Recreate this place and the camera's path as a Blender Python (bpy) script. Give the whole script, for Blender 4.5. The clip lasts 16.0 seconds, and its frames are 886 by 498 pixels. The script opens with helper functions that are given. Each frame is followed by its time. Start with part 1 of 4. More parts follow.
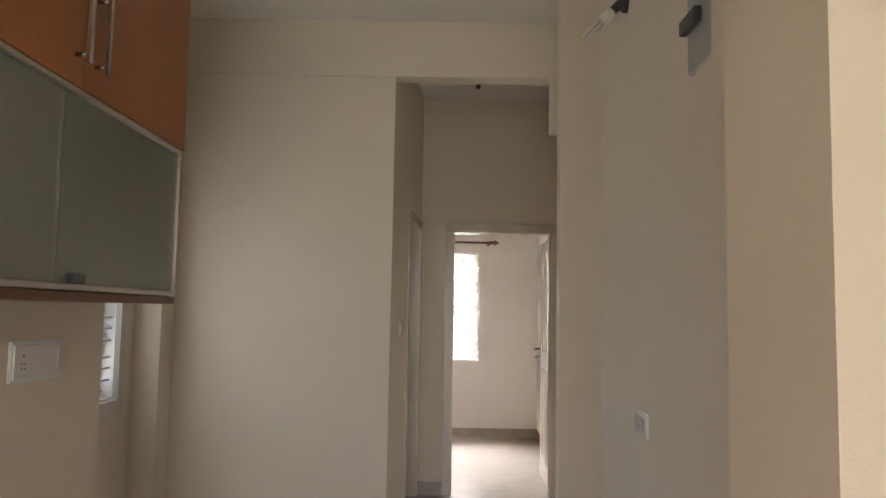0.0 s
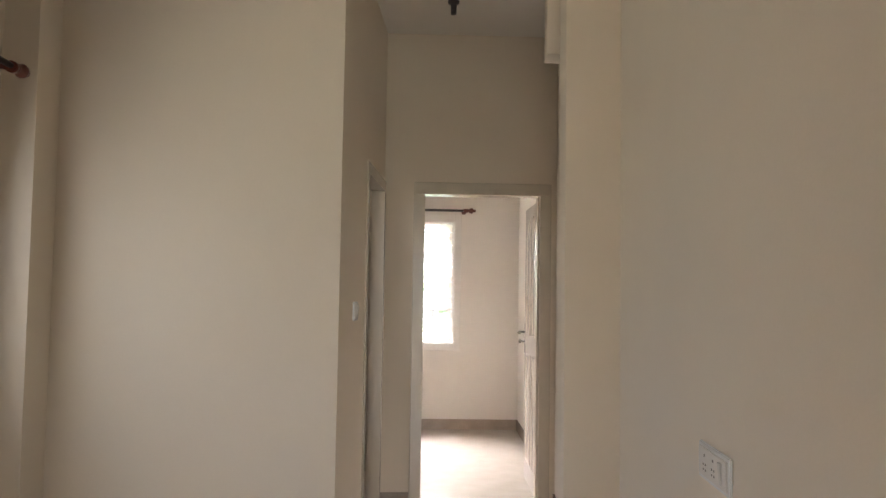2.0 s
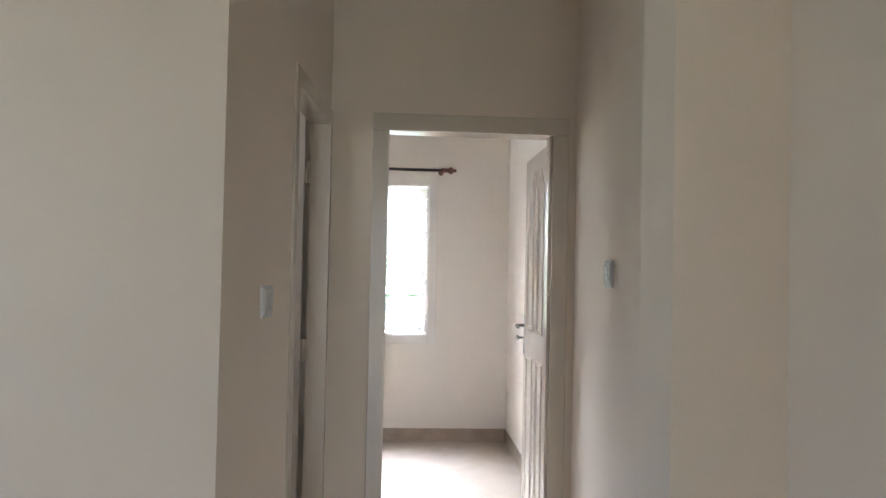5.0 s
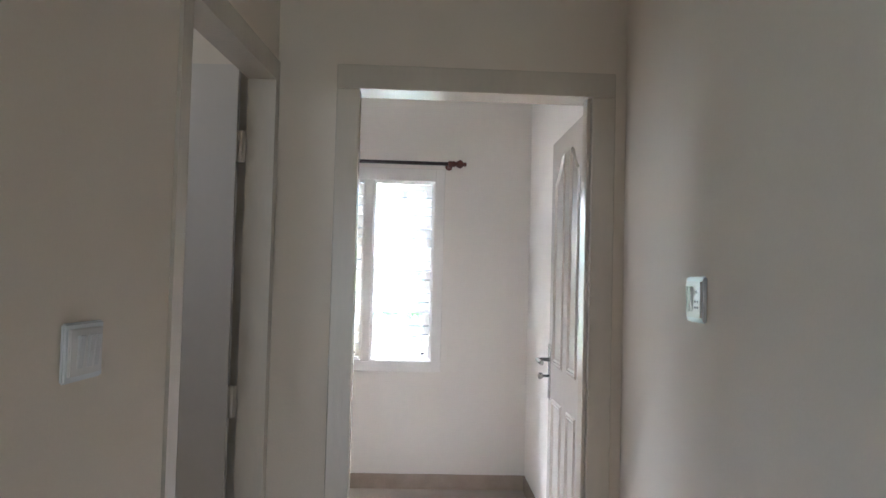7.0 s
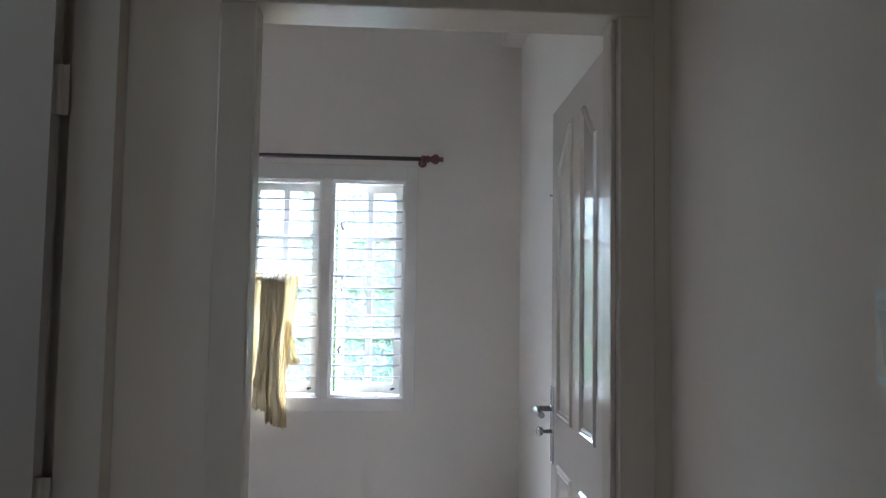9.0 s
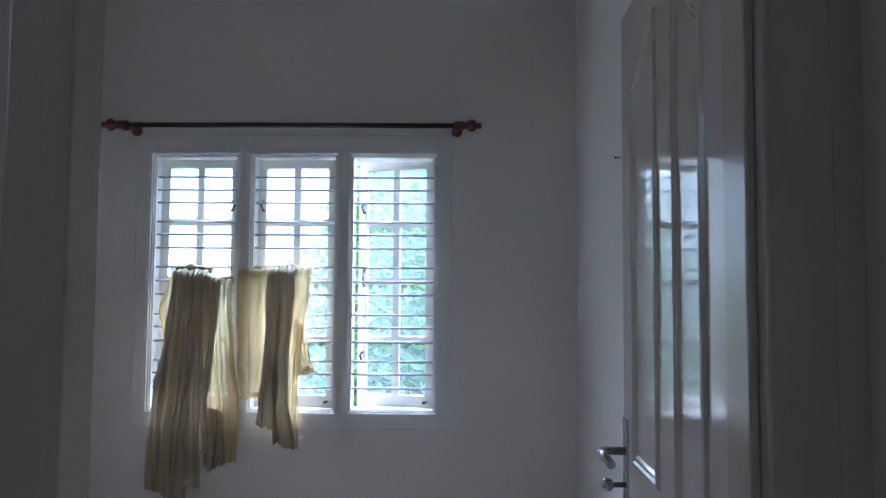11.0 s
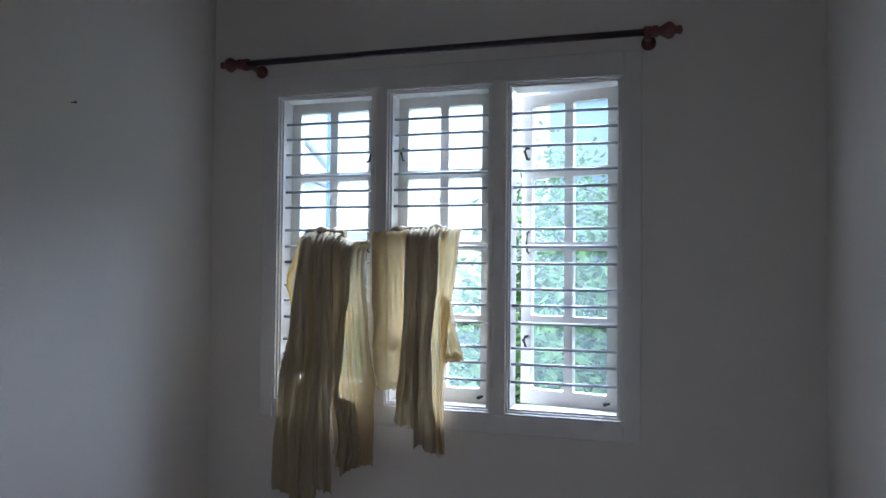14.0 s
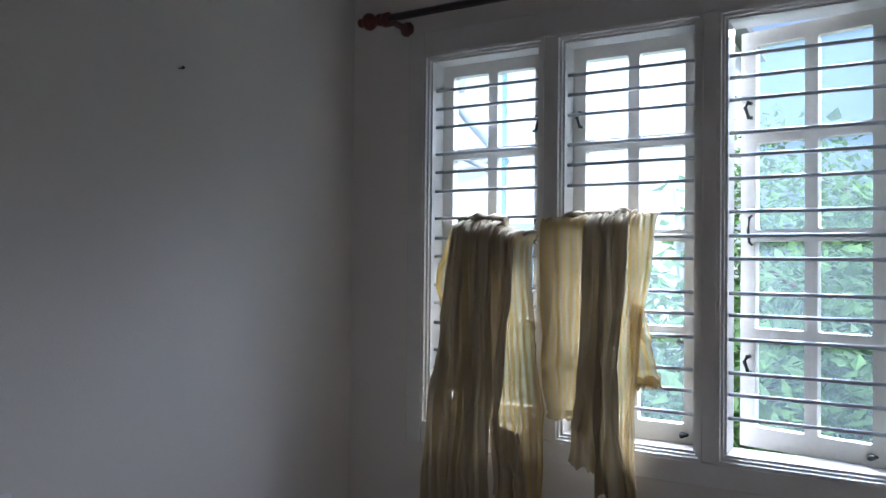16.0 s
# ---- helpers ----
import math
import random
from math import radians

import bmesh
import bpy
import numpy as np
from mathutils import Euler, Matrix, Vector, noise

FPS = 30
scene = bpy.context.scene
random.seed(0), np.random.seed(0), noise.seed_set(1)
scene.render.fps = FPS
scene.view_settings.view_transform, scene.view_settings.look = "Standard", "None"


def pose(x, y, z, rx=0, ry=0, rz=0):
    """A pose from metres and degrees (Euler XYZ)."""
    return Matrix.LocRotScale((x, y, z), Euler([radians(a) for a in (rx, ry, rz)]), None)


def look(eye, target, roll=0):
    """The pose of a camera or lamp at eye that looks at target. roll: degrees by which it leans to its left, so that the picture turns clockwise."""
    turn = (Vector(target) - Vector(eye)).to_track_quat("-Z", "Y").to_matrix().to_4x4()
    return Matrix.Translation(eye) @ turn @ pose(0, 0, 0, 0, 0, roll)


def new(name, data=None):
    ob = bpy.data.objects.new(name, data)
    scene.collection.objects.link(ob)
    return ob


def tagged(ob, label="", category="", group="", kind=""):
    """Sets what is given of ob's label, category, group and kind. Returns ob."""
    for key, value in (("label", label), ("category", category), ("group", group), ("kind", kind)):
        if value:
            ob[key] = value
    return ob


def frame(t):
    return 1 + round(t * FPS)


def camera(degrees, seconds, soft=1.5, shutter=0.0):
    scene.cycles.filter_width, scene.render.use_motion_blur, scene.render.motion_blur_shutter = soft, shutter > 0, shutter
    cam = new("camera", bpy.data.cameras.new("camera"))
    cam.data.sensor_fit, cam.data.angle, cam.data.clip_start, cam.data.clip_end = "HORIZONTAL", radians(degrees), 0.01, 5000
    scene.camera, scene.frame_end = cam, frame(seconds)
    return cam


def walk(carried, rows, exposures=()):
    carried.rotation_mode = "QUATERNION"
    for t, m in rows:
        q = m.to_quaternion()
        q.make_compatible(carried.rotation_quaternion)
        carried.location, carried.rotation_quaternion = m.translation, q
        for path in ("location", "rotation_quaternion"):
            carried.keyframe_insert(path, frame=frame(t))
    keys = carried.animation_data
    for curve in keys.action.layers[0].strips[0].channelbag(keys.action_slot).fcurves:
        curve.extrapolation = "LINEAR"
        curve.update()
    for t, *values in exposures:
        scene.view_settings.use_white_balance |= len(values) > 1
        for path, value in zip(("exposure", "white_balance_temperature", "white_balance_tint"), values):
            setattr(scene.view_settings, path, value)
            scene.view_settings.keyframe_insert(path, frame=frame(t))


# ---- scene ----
cam = camera(60.9, 16.0)
PATH = [
    (0, (-0.277, -1.05, 1.419), (-0.283, 0.943, 1.585), 1.0),
    (0.5, (-0.288, -0.816, 1.404), (-0.33, 1.177, 1.568), 1.2),
    (1, (-0.317, -0.536, 1.42), (-0.206, 1.456, 1.569), 0.7),
    (1.5, (-0.285, -0.273, 1.419), (-0.161, 1.719, 1.545), 0.6),
    (2, (-0.244, -0.034, 1.429), (-0.177, 1.962, 1.533), 0.9),
    (2.5, (-0.255, 0.227, 1.402), (-0.173, 2.224, 1.492), 0.8),
    (3, (-0.252, 0.47, 1.402), (-0.072, 2.461, 1.466), 0.9),
    (3.5, (-0.194, 0.727, 1.419), (-0.001, 2.718, 1.462), 0.8),
    (4, (-0.19, 0.981, 1.416), (-0.043, 2.975, 1.453), 1.1),
    (6.5, (-0.097, 2.231, 1.429), (0.034, 4.225, 1.51), 1.3),
    (7, (-0.02, 2.496, 1.441), (0.064, 4.493, 1.519), 1.5),
    (7.5, (0.013, 2.702, 1.429), (0.071, 4.699, 1.51), 1.8),
    (8, (0.006, 2.938, 1.444), (0.161, 4.93, 1.551), 1.5),
    (8.5, (0.036, 3.145, 1.435), (0.217, 5.133, 1.554), 1.0),
    (9, (0.106, 3.383, 1.444), (0.219, 5.375, 1.572), 0.9),
    (11.5, (0.231, 4.3, 1.418), (0.192, 6.296, 1.538), 0.4),
    (12, (0.208, 4.49, 1.41), (0.197, 6.487, 1.514), 0.8),
    (12.5, (0.203, 4.607, 1.421), (0.202, 6.605, 1.501), 0.5),
    (13, (0.253, 4.764, 1.433), (0.077, 6.755, 1.493), 0.2),
    (13.5, (0.314, 4.877, 1.445), (-0.115, 6.83, 1.493), 0.5),
    (14, (0.311, 4.944, 1.401), (-0.274, 6.856, 1.456), 0.6),
    (14.5, (0.257, 5.038, 1.405), (-0.44, 6.913, 1.443), 0.5),
    (15, (0.15, 5.186, 1.415), (-0.639, 7.024, 1.447), 0.6),
    (15.5, (0.098, 5.295, 1.41), (-0.755, 7.104, 1.444), 0.7),
    (16, (0.101, 5.522, 1.411), (-0.909, 7.248, 1.444), 0.6),
]
EXPO = [
    (0.0, 2.5, 5950, 15), (1.0, 2.8, 6150, 17), (2.5, 2.82, 6000, 16), (4.0, 2.8, 5550, 14), (6.5, 2.75, 5200, 13), (7.0, 2.65, 5050, 12),
    (8.0, 2.15, 4850, 11), (9.0, 1.6, 4800, 10), (11.5, 0.7, 4420, 10), (14.5, 0.24, 4720, 11), (16.0, 0.16, 4820, 11),
]
walk(cam, [(t, look(eye, target, roll)) for t, eye, target, roll in PATH], EXPO)

# ---- world, sun and window light ----
world = bpy.data.worlds.new("world")
scene.world = world
world.use_nodes = True
wn = world.node_tree.nodes
sky = wn.new("ShaderNodeTexSky")
sky.sky_type = "NISHITA"
sky.sun_disc = False
sky.sun_elevation = radians(48)
sky.dust_density = 10.0
sky.ozone_density = 0.4
sky.sun_rotation = radians(132)
wn["Background"].inputs["Strength"].default_value = 0.15
# an even summer haze whitens the whole sky
haze = wn.new("ShaderNodeMixRGB")
haze.blend_type = "ADD"
haze.inputs["Fac"].default_value = 1.0
haze.inputs["Color2"].default_value = (1.5, 1.75, 1.9, 1)
world.node_tree.links.new(sky.outputs["Color"], haze.inputs["Color1"])
world.node_tree.links.new(haze.outputs["Color"], wn["Background"].inputs["Color"])

sun_data = bpy.data.lights.new("sun", "SUN")
sun_data.energy, sun_data.angle, sun_data.color = 5.0, radians(0.6), (1.0, 0.94, 0.86)
sun = new("sun", sun_data)
sun.matrix_world = look((22, -20, 30), (0, 0, 0))


def window_light(name, where, target, w, h, power, color, spread=180):
    data = bpy.data.lights.new(name, "AREA")
    data.shape, data.size, data.size_y, data.energy, data.color = "RECTANGLE", w, h, power, color
    data.spread = radians(spread)
    lamp = new(name, data)
    lamp.matrix_world = look(where, target)
    return lamp


window_light("sky_light_bedroom", (-0.56, 8.36, 1.95), (-0.56, 7.36, 0.85), 1.4, 1.2, 66, (1.0, 0.96, 0.92), 82)
window_light("sky_light_living", (-2.0, 2.28, 1.5), (-1.2, 2.28, 1.38), 1.2, 1.1, 1.05, (1.0, 0.95, 0.88))
window_light("sky_light_balcony", (-0.3, -4.2, 1.3), (-0.3, -3.0, 1.35), 1.7, 2.0, 2.5, (1.0, 0.95, 0.87))
# added fill that brightens the bathroom leaf; no source is seen there
window_light("fill_light_bathroom", (-2.2, 4.2, 2.2), (-1.2, 4.2, 1.8), 0.5, 0.5, 1.0, (1.0, 0.92, 0.80))


# ---- materials ----
def surface(name, color, rough=0.5, var=0.06, scale=3.0, bump=0.1, grain=120.0, metal=0.0, coat=0.0, stretch=(1, 1, 1), tint=None, spec=0.5, bump_scale=None):
    m = bpy.data.materials.new(name)
    m.use_nodes = True
    n, l = m.node_tree.nodes, m.node_tree.links
    b = n["Principled BSDF"]
    tc = n.new("ShaderNodeTexCoord")
    mp = n.new("ShaderNodeMapping")
    mp.inputs["Scale"].default_value = stretch
    l.new(tc.outputs["Object"], mp.inputs["Vector"])
    big = n.new("ShaderNodeTexNoise")
    big.inputs["Scale"].default_value, big.inputs["Detail"].default_value = scale, 6
    fine = n.new("ShaderNodeTexNoise")
    fine.inputs["Scale"].default_value, fine.inputs["Detail"].default_value = grain, 3
    l.new(mp.outputs["Vector"], big.inputs["Vector"])
    l.new(mp.outputs["Vector"], fine.inputs["Vector"])
    ramp = n.new("ShaderNodeValToRGB")
    dark = tint or [c * (1 - 2.2 * var) for c in color]
    ramp.color_ramp.elements[0].position, ramp.color_ramp.elements[1].position = 0.3, 0.7
    ramp.color_ramp.elements[0].color = (*dark, 1)
    ramp.color_ramp.elements[1].color = (*[min(1, c * (1 + var)) for c in color], 1)
    mixv = n.new("ShaderNodeMath")
    mixv.operation = "MULTIPLY_ADD"
    mixv.inputs[1].default_value = 0.25
    sub = n.new("ShaderNodeMath")
    sub.operation = "MULTIPLY"
    sub.inputs[1].default_value = 0.75
    l.new(big.outputs["Fac"], sub.inputs[0])
    l.new(fine.outputs["Fac"], mixv.inputs[0])
    l.new(sub.outputs[0], mixv.inputs[2])
    l.new(mixv.outputs[0], ramp.inputs["Fac"])
    l.new(ramp.outputs["Color"], b.inputs["Base Color"])
    rr = n.new("ShaderNodeMapRange")
    rr.inputs["To Min"].default_value, rr.inputs["To Max"].default_value = rough * 0.85, min(1, rough * 1.15)
    l.new(big.outputs["Fac"], rr.inputs["Value"])
    l.new(rr.outputs["Result"], b.inputs["Roughness"])
    b.inputs["Metallic"].default_value = metal
    b.inputs["Specular IOR Level"].default_value = spec
    b.inputs["Coat Weight"].default_value = coat
    b.inputs["Coat Roughness"].default_value = 0.08
    if bump:
        bp = n.new("ShaderNodeBump")
        bp.inputs["Strength"].default_value, bp.inputs["Distance"].default_value = bump, 0.004
        src = fine
        if bump_scale:
            src = n.new("ShaderNodeTexNoise")
            src.inputs["Scale"].default_value = bump_scale
            l.new(mp.outputs["Vector"], src.inputs["Vector"])
        l.new(src.outputs["Fac"], bp.inputs["Height"])
        l.new(bp.outputs["Normal"], b.inputs["Normal"])
    return m


M_WALL = surface("cream_wall_paint", (0.75, 0.67, 0.555), 0.78, 0.025, 1.4, 0.12, 160)
M_WALL_BED = surface("bedroom_wall_paint", (0.70, 0.655, 0.595), 0.75, 0.025, 1.4, 0.12, 160)
M_CEIL = surface("ceiling_paint", (0.78, 0.75, 0.69), 0.7, 0.02, 1.5, 0.1, 140)
M_FLOOR = surface("polished_floor_tile", (0.47, 0.41, 0.35), 0.16, 0.05, 6, 0.0, 60, coat=0.2)
M_SKIRT = surface("skirting_tile", (0.36, 0.29, 0.23), 0.25, 0.08, 9, 0.03, 80)
M_DOOR = surface("glossy_door_enamel", (0.66, 0.61, 0.54), 0.07, 0.02, 2, 0.09, 60, spec=0.32, bump_scale=22)
M_FRAME = surface("frame_enamel", (0.62, 0.56, 0.46), 0.22, 0.04, 4, 0.15, 70, stretch=(1, 1, 0.25))
M_WINFRAME = surface("window_enamel", (0.72, 0.69, 0.65), 0.25, 0.04, 5, 0.12, 70)
M_SHUTTER = surface("shutter_enamel", (0.74, 0.70, 0.62), 0.35, 0.06, 5, 0.12, 70)
M_BAR = surface("painted_iron_bar", (0.50, 0.50, 0.50), 0.3, 0.08, 12, 0.1, 90)
M_STEEL = surface("brushed_steel", (0.45, 0.44, 0.43), 0.25, 0.08, 20, 0.03, 300, metal=1.0)
M_IRON = surface("dark_iron_fitting", (0.06, 0.055, 0.05), 0.45, 0.2, 30, 0.1, 200, metal=0.6)
M_ROD = surface("dark_rod_lacquer", (0.035, 0.022, 0.025), 0.35, 0.2, 12, 0.05, 200)
M_FINIAL = surface("mahogany_finial", (0.14, 0.035, 0.025), 0.3, 0.2, 20, 0.1, 150)
M_WOOD = surface("orange_laminate", (0.36, 0.125, 0.03), 0.38, 0.10, 2.2, 0.04, 60, stretch=(1, 1, 0.12), tint=(0.25, 0.08, 0.02))
M_WOODDARK = surface("brown_edge_laminate", (0.16, 0.07, 0.035), 0.45, 0.12, 4, 0.05, 80)
M_ALU = surface("aluminium_profile", (0.50, 0.48, 0.45), 0.35, 0.05, 10, 0.03, 200, metal=0.8)
M_WHITEBOARD = surface("white_shelf_board", (0.80, 0.79, 0.75), 0.5, 0.03, 4, 0.05, 90)
# grey that paints the dim cabinet interior into its back, behind the pale shelf
M_BACK_SHADE = surface("shade_grey_back", (0.24, 0.235, 0.21), 0.5, 0.05, 4, 0.05, 90)
M_PLATE = surface("white_switch_plastic", (0.74, 0.72, 0.68), 0.2, 0.02, 8, 0.0, 60)
M_ROCKER = surface("glossy_rocker_plastic", (0.62, 0.62, 0.60), 0.25, 0.02, 8, 0.0, 60)
M_PLATE_EDGE = surface("clear_plastic_rim", (0.80, 0.82, 0.82), 0.1, 0.02, 8, 0.0, 60)
M_SOCKET = surface("socket_hole_black", (0.02, 0.02, 0.02), 0.5, 0.1, 8, 0.0, 60)
M_METER = surface("grey_meter_box", (0.36, 0.37, 0.38), 0.35, 0.05, 6, 0.05, 80)
M_METERBAND = surface("dark_breaker_cover", (0.06, 0.055, 0.06), 0.4, 0.1, 8, 0.05, 80)
M_BULB = surface("white_lamp_tube", (0.80, 0.79, 0.74), 0.25, 0.02, 8, 0.0, 60)
M_BARK = surface("bark", (0.13, 0.09, 0.06), 0.9, 0.25, 6, 0.6, 40)
M_GRASS = surface("grass_ground", (0.10, 0.115, 0.06), 0.95, 0.3, 0.6, 0.5, 20)
M_POLE = surface("pale_blue_pole_paint", (0.10, 0.19, 0.30), 0.5, 0.1, 3, 0.1, 50)
M_FACADE = surface("pale_facade_plaster", (0.80, 0.80, 0.79), 0.8, 0.06, 1, 0.1, 40)
M_ROOF = surface("grey_roof_slab", (0.30, 0.29, 0.28), 0.8, 0.1, 1, 0.1, 40)
M_DARKGLASS = surface("dark_window_glass", (0.05, 0.07, 0.09), 0.1, 0.1, 2, 0.0, 40)
M_SHELL = surface("outer_plaster", (0.62, 0.60, 0.55), 0.85, 0.06, 1, 0.2, 60)


def leaf_material():
    m = surface("leaf_green", (0.17, 0.28, 0.09), 0.5, 0.2, 3, 0.0, 30, tint=(0.07, 0.12, 0.03))
    n, l = m.node_tree.nodes, m.node_tree.links
    geo = n.new("ShaderNodeNewGeometry")
    hsv = n.new("ShaderNodeHueSaturation")
    mr = n.new("ShaderNodeMapRange")
    mr.inputs["To Min"].default_value, mr.inputs["To Max"].default_value = 0.7, 1.7
    l.new(geo.outputs["Random Per Island"], mr.inputs["Value"])
    l.new(mr.outputs["Result"], hsv.inputs["Value"])
    b = n["Principled BSDF"]
    src = b.inputs["Base Color"].links[0].from_socket
    l.new(src, hsv.inputs["Color"])
    l.new(hsv.outputs["Color"], b.inputs["Base Color"])
    tr = n.new("ShaderNodeBsdfTranslucent")
    mix = n.new("ShaderNodeMixShader")
    mix.inputs["Fac"].default_value = 0.4
    l.new(hsv.outputs["Color"], tr.inputs["Color"])
    l.new(b.outputs[0], mix.inputs[1])
    l.new(tr.outputs[0], mix.inputs[2])
    l.new(mix.outputs[0], n["Material Output"].inputs["Surface"])
    return m


def cloth_material(name, plain, stripes, through_light, clear_low, clear_high):
    """Cream cotton with a fine woven yellow stripe; through_light: how much of it glows against the day."""
    m = bpy.data.materials.new(name)
    m.use_nodes = True
    n, l = m.node_tree.nodes, m.node_tree.links
    b = n["Principled BSDF"]
    uv = n.new("ShaderNodeUVMap")
    sep = n.new("ShaderNodeSeparateXYZ")
    l.new(uv.outputs["UV"], sep.inputs[0])
    mul = n.new("ShaderNodeMath")
    mul.operation = "MULTIPLY"
    mul.inputs[1].default_value = 2 * math.pi / 0.030
    l.new(sep.outputs["X"], mul.inputs[0])
    sn = n.new("ShaderNodeMath")
    sn.operation = "SINE"
    l.new(mul.outputs[0], sn.inputs[0])
    stripe = n.new("ShaderNodeMapRange")
    stripe.inputs["From Min"].default_value, stripe.inputs["From Max"].default_value = -0.3, 0.6
    l.new(sn.outputs[0], stripe.inputs["Value"])
    base = n.new("ShaderNodeMixRGB")
    base.inputs[1].default_value, base.inputs[2].default_value = (*plain, 1), (plain[0] * 0.97, plain[1] * (0.97 - stripes * 0.12), plain[2] * (0.95 - 0.45 * stripes), 1)
    l.new(stripe.outputs["Result"], base.inputs[0])
    noi = n.new("ShaderNodeTexNoise")
    noi.inputs["Scale"].default_value = 500
    bp = n.new("ShaderNodeBump")
    bp.inputs["Strength"].default_value, bp.inputs["Distance"].default_value = 0.2, 0.002
    l.new(noi.outputs["Fac"], bp.inputs["Height"])
    l.new(bp.outputs["Normal"], b.inputs["Normal"])
    l.new(base.outputs[0], b.inputs["Base Color"])
    b.inputs["Roughness"].default_value = 0.9
    b.inputs["Specular IOR Level"].default_value = 0.1
    glow = n.new("ShaderNodeMixRGB")
    glow.inputs[1].default_value, glow.inputs[2].default_value = (0.66, 0.55, 0.34, 1), (0.56, 0.38, 0.10, 1)
    l.new(stripe.outputs["Result"], glow.inputs[0])
    tr = n.new("ShaderNodeBsdfTranslucent")
    l.new(glow.outputs[0], tr.inputs["Color"])
    mix = n.new("ShaderNodeMixShader")
    mix.inputs["Fac"].default_value = through_light
    l.new(b.outputs[0], mix.inputs[1])
    l.new(tr.outputs[0], mix.inputs[2])
    clear = n.new("ShaderNodeBsdfTransparent")
    clear.inputs["Color"].default_value = (0.95, 0.85, 0.6, 1)
    weave = n.new("ShaderNodeMapRange")
    weave.inputs["To Min"].default_value, weave.inputs["To Max"].default_value = clear_high, clear_low
    l.new(stripe.outputs["Result"], weave.inputs["Value"])
    sheer = n.new("ShaderNodeMixShader")
    l.new(weave.outputs["Result"], sheer.inputs["Fac"])
    l.new(mix.outputs[0], sheer.inputs[1])
    l.new(clear.outputs[0], sheer.inputs[2])
    l.new(sheer.outputs[0], n["Material Output"].inputs["Surface"])
    return m


def glass_material(name, color, rough, alpha):
    """Thin pane: mostly clear with a faint gloss."""
    m = bpy.data.materials.new(name)
    m.use_nodes = True
    n, l = m.node_tree.nodes, m.node_tree.links
    for x in list(n):
        if x.type == "BSDF_PRINCIPLED":
            n.remove(x)
    gl = n.new("ShaderNodeBsdfGlossy")
    gl.inputs["Roughness"].default_value = rough
    tr = n.new("ShaderNodeBsdfTransparent")
    tr.inputs["Color"].default_value = (*color, 1)
    fr = n.new("ShaderNodeFresnel")
    fr.inputs["IOR"].default_value = 1.45
    mix = n.new("ShaderNodeMixShader")
    l.new(fr.outputs[0], mix.inputs["Fac"])
    l.new(tr.outputs[0], mix.inputs[1])
    l.new(gl.outputs[0], mix.inputs[2])
    if alpha:
        df = n.new("ShaderNodeBsdfPrincipled")
        df.inputs["Base Color"].default_value = (0.74, 0.76, 0.66, 1)
        df.inputs["Roughness"].default_value = 0.35
        m2 = n.new("ShaderNodeMixShader")
        m2.inputs["Fac"].default_value = alpha
        l.new(mix.outputs[0], m2.inputs[1])
        l.new(df.outputs[0], m2.inputs[2])
        mix = m2
    l.new(mix.outputs[0], n["Material Output"].inputs["Surface"])
    return m


M_LEAF = leaf_material()
M_SHEER = cloth_material("striped_sheer_cotton", (0.46, 0.385, 0.27), 0.9, 0.19, 0.03, 0.22)
M_CLOTH = cloth_material("doubled_striped_cotton", (0.39, 0.325, 0.225), 0.05, 0.03, 0.0, 0.0)
M_GLASS = glass_material("clear_pane", (0.93, 0.98, 0.98), 0.02, 0)
# a film of dust on the panes that also paints in the outdoor glare
gn, gl_links = M_GLASS.node_tree.nodes, M_GLASS.node_tree.links
dust_glare = gn.new("ShaderNodeBsdfTranslucent")
dust_glare.inputs["Color"].default_value = (0.70, 0.82, 0.84, 1)
glare_mix = gn.new("ShaderNodeMixShader")
glare_spots = gn.new("ShaderNodeTexNoise")
glare_spots.inputs["Scale"].default_value = 9
glare_range = gn.new("ShaderNodeMapRange")
glare_range.inputs["To Min"].default_value, glare_range.inputs["To Max"].default_value = 0.03, 0.085
gl_links.new(glare_spots.outputs["Fac"], glare_range.inputs["Value"])
gl_links.new(glare_range.outputs["Result"], glare_mix.inputs["Fac"])
gl_links.new(gn["Material Output"].inputs["Surface"].links[0].from_socket, glare_mix.inputs[1])
gl_links.new(dust_glare.outputs[0], glare_mix.inputs[2])
gl_links.new(glare_mix.outputs[0], gn["Material Output"].inputs["Surface"])
M_FROST = glass_material("frosted_pane", (0.88, 0.92, 0.88), 0.2, 0.22)


# ---- mesh helpers ----
def add_box(bm, x0, x1, y0, y1, z0, z1, bevel=0.0):
    r = bmesh.ops.create_cube(bm, size=1.0)
    vs = r["verts"]
    for v in vs:
        v.co = Vector(((x0 + x1) / 2 + v.co.x * (x1 - x0), (y0 + y1) / 2 + v.co.y * (y1 - y0), (z0 + z1) / 2 + v.co.z * (z1 - z0)))
    if bevel:
        es = list({e for v in vs for e in v.link_edges})
        bmesh.ops.bevel(bm, geom=es, offset=bevel, segments=2, affect="EDGES", profile=0.5)


def add_prism(bm, pts, z0, z1):
    """An upright prism over a plan outline."""
    lo = [bm.verts.new((x, y, z0)) for x, y in pts]
    hi = [bm.verts.new((x, y, z1)) for x, y in pts]
    bm.faces.new(lo[::-1])
    bm.faces.new(hi)
    k = len(pts)
    for i in range(k):
        bm.faces.new((lo[i], lo[(i + 1) % k], hi[(i + 1) % k], hi[i]))
    bmesh.ops.recalc_face_normals(bm, faces=bm.faces[:])


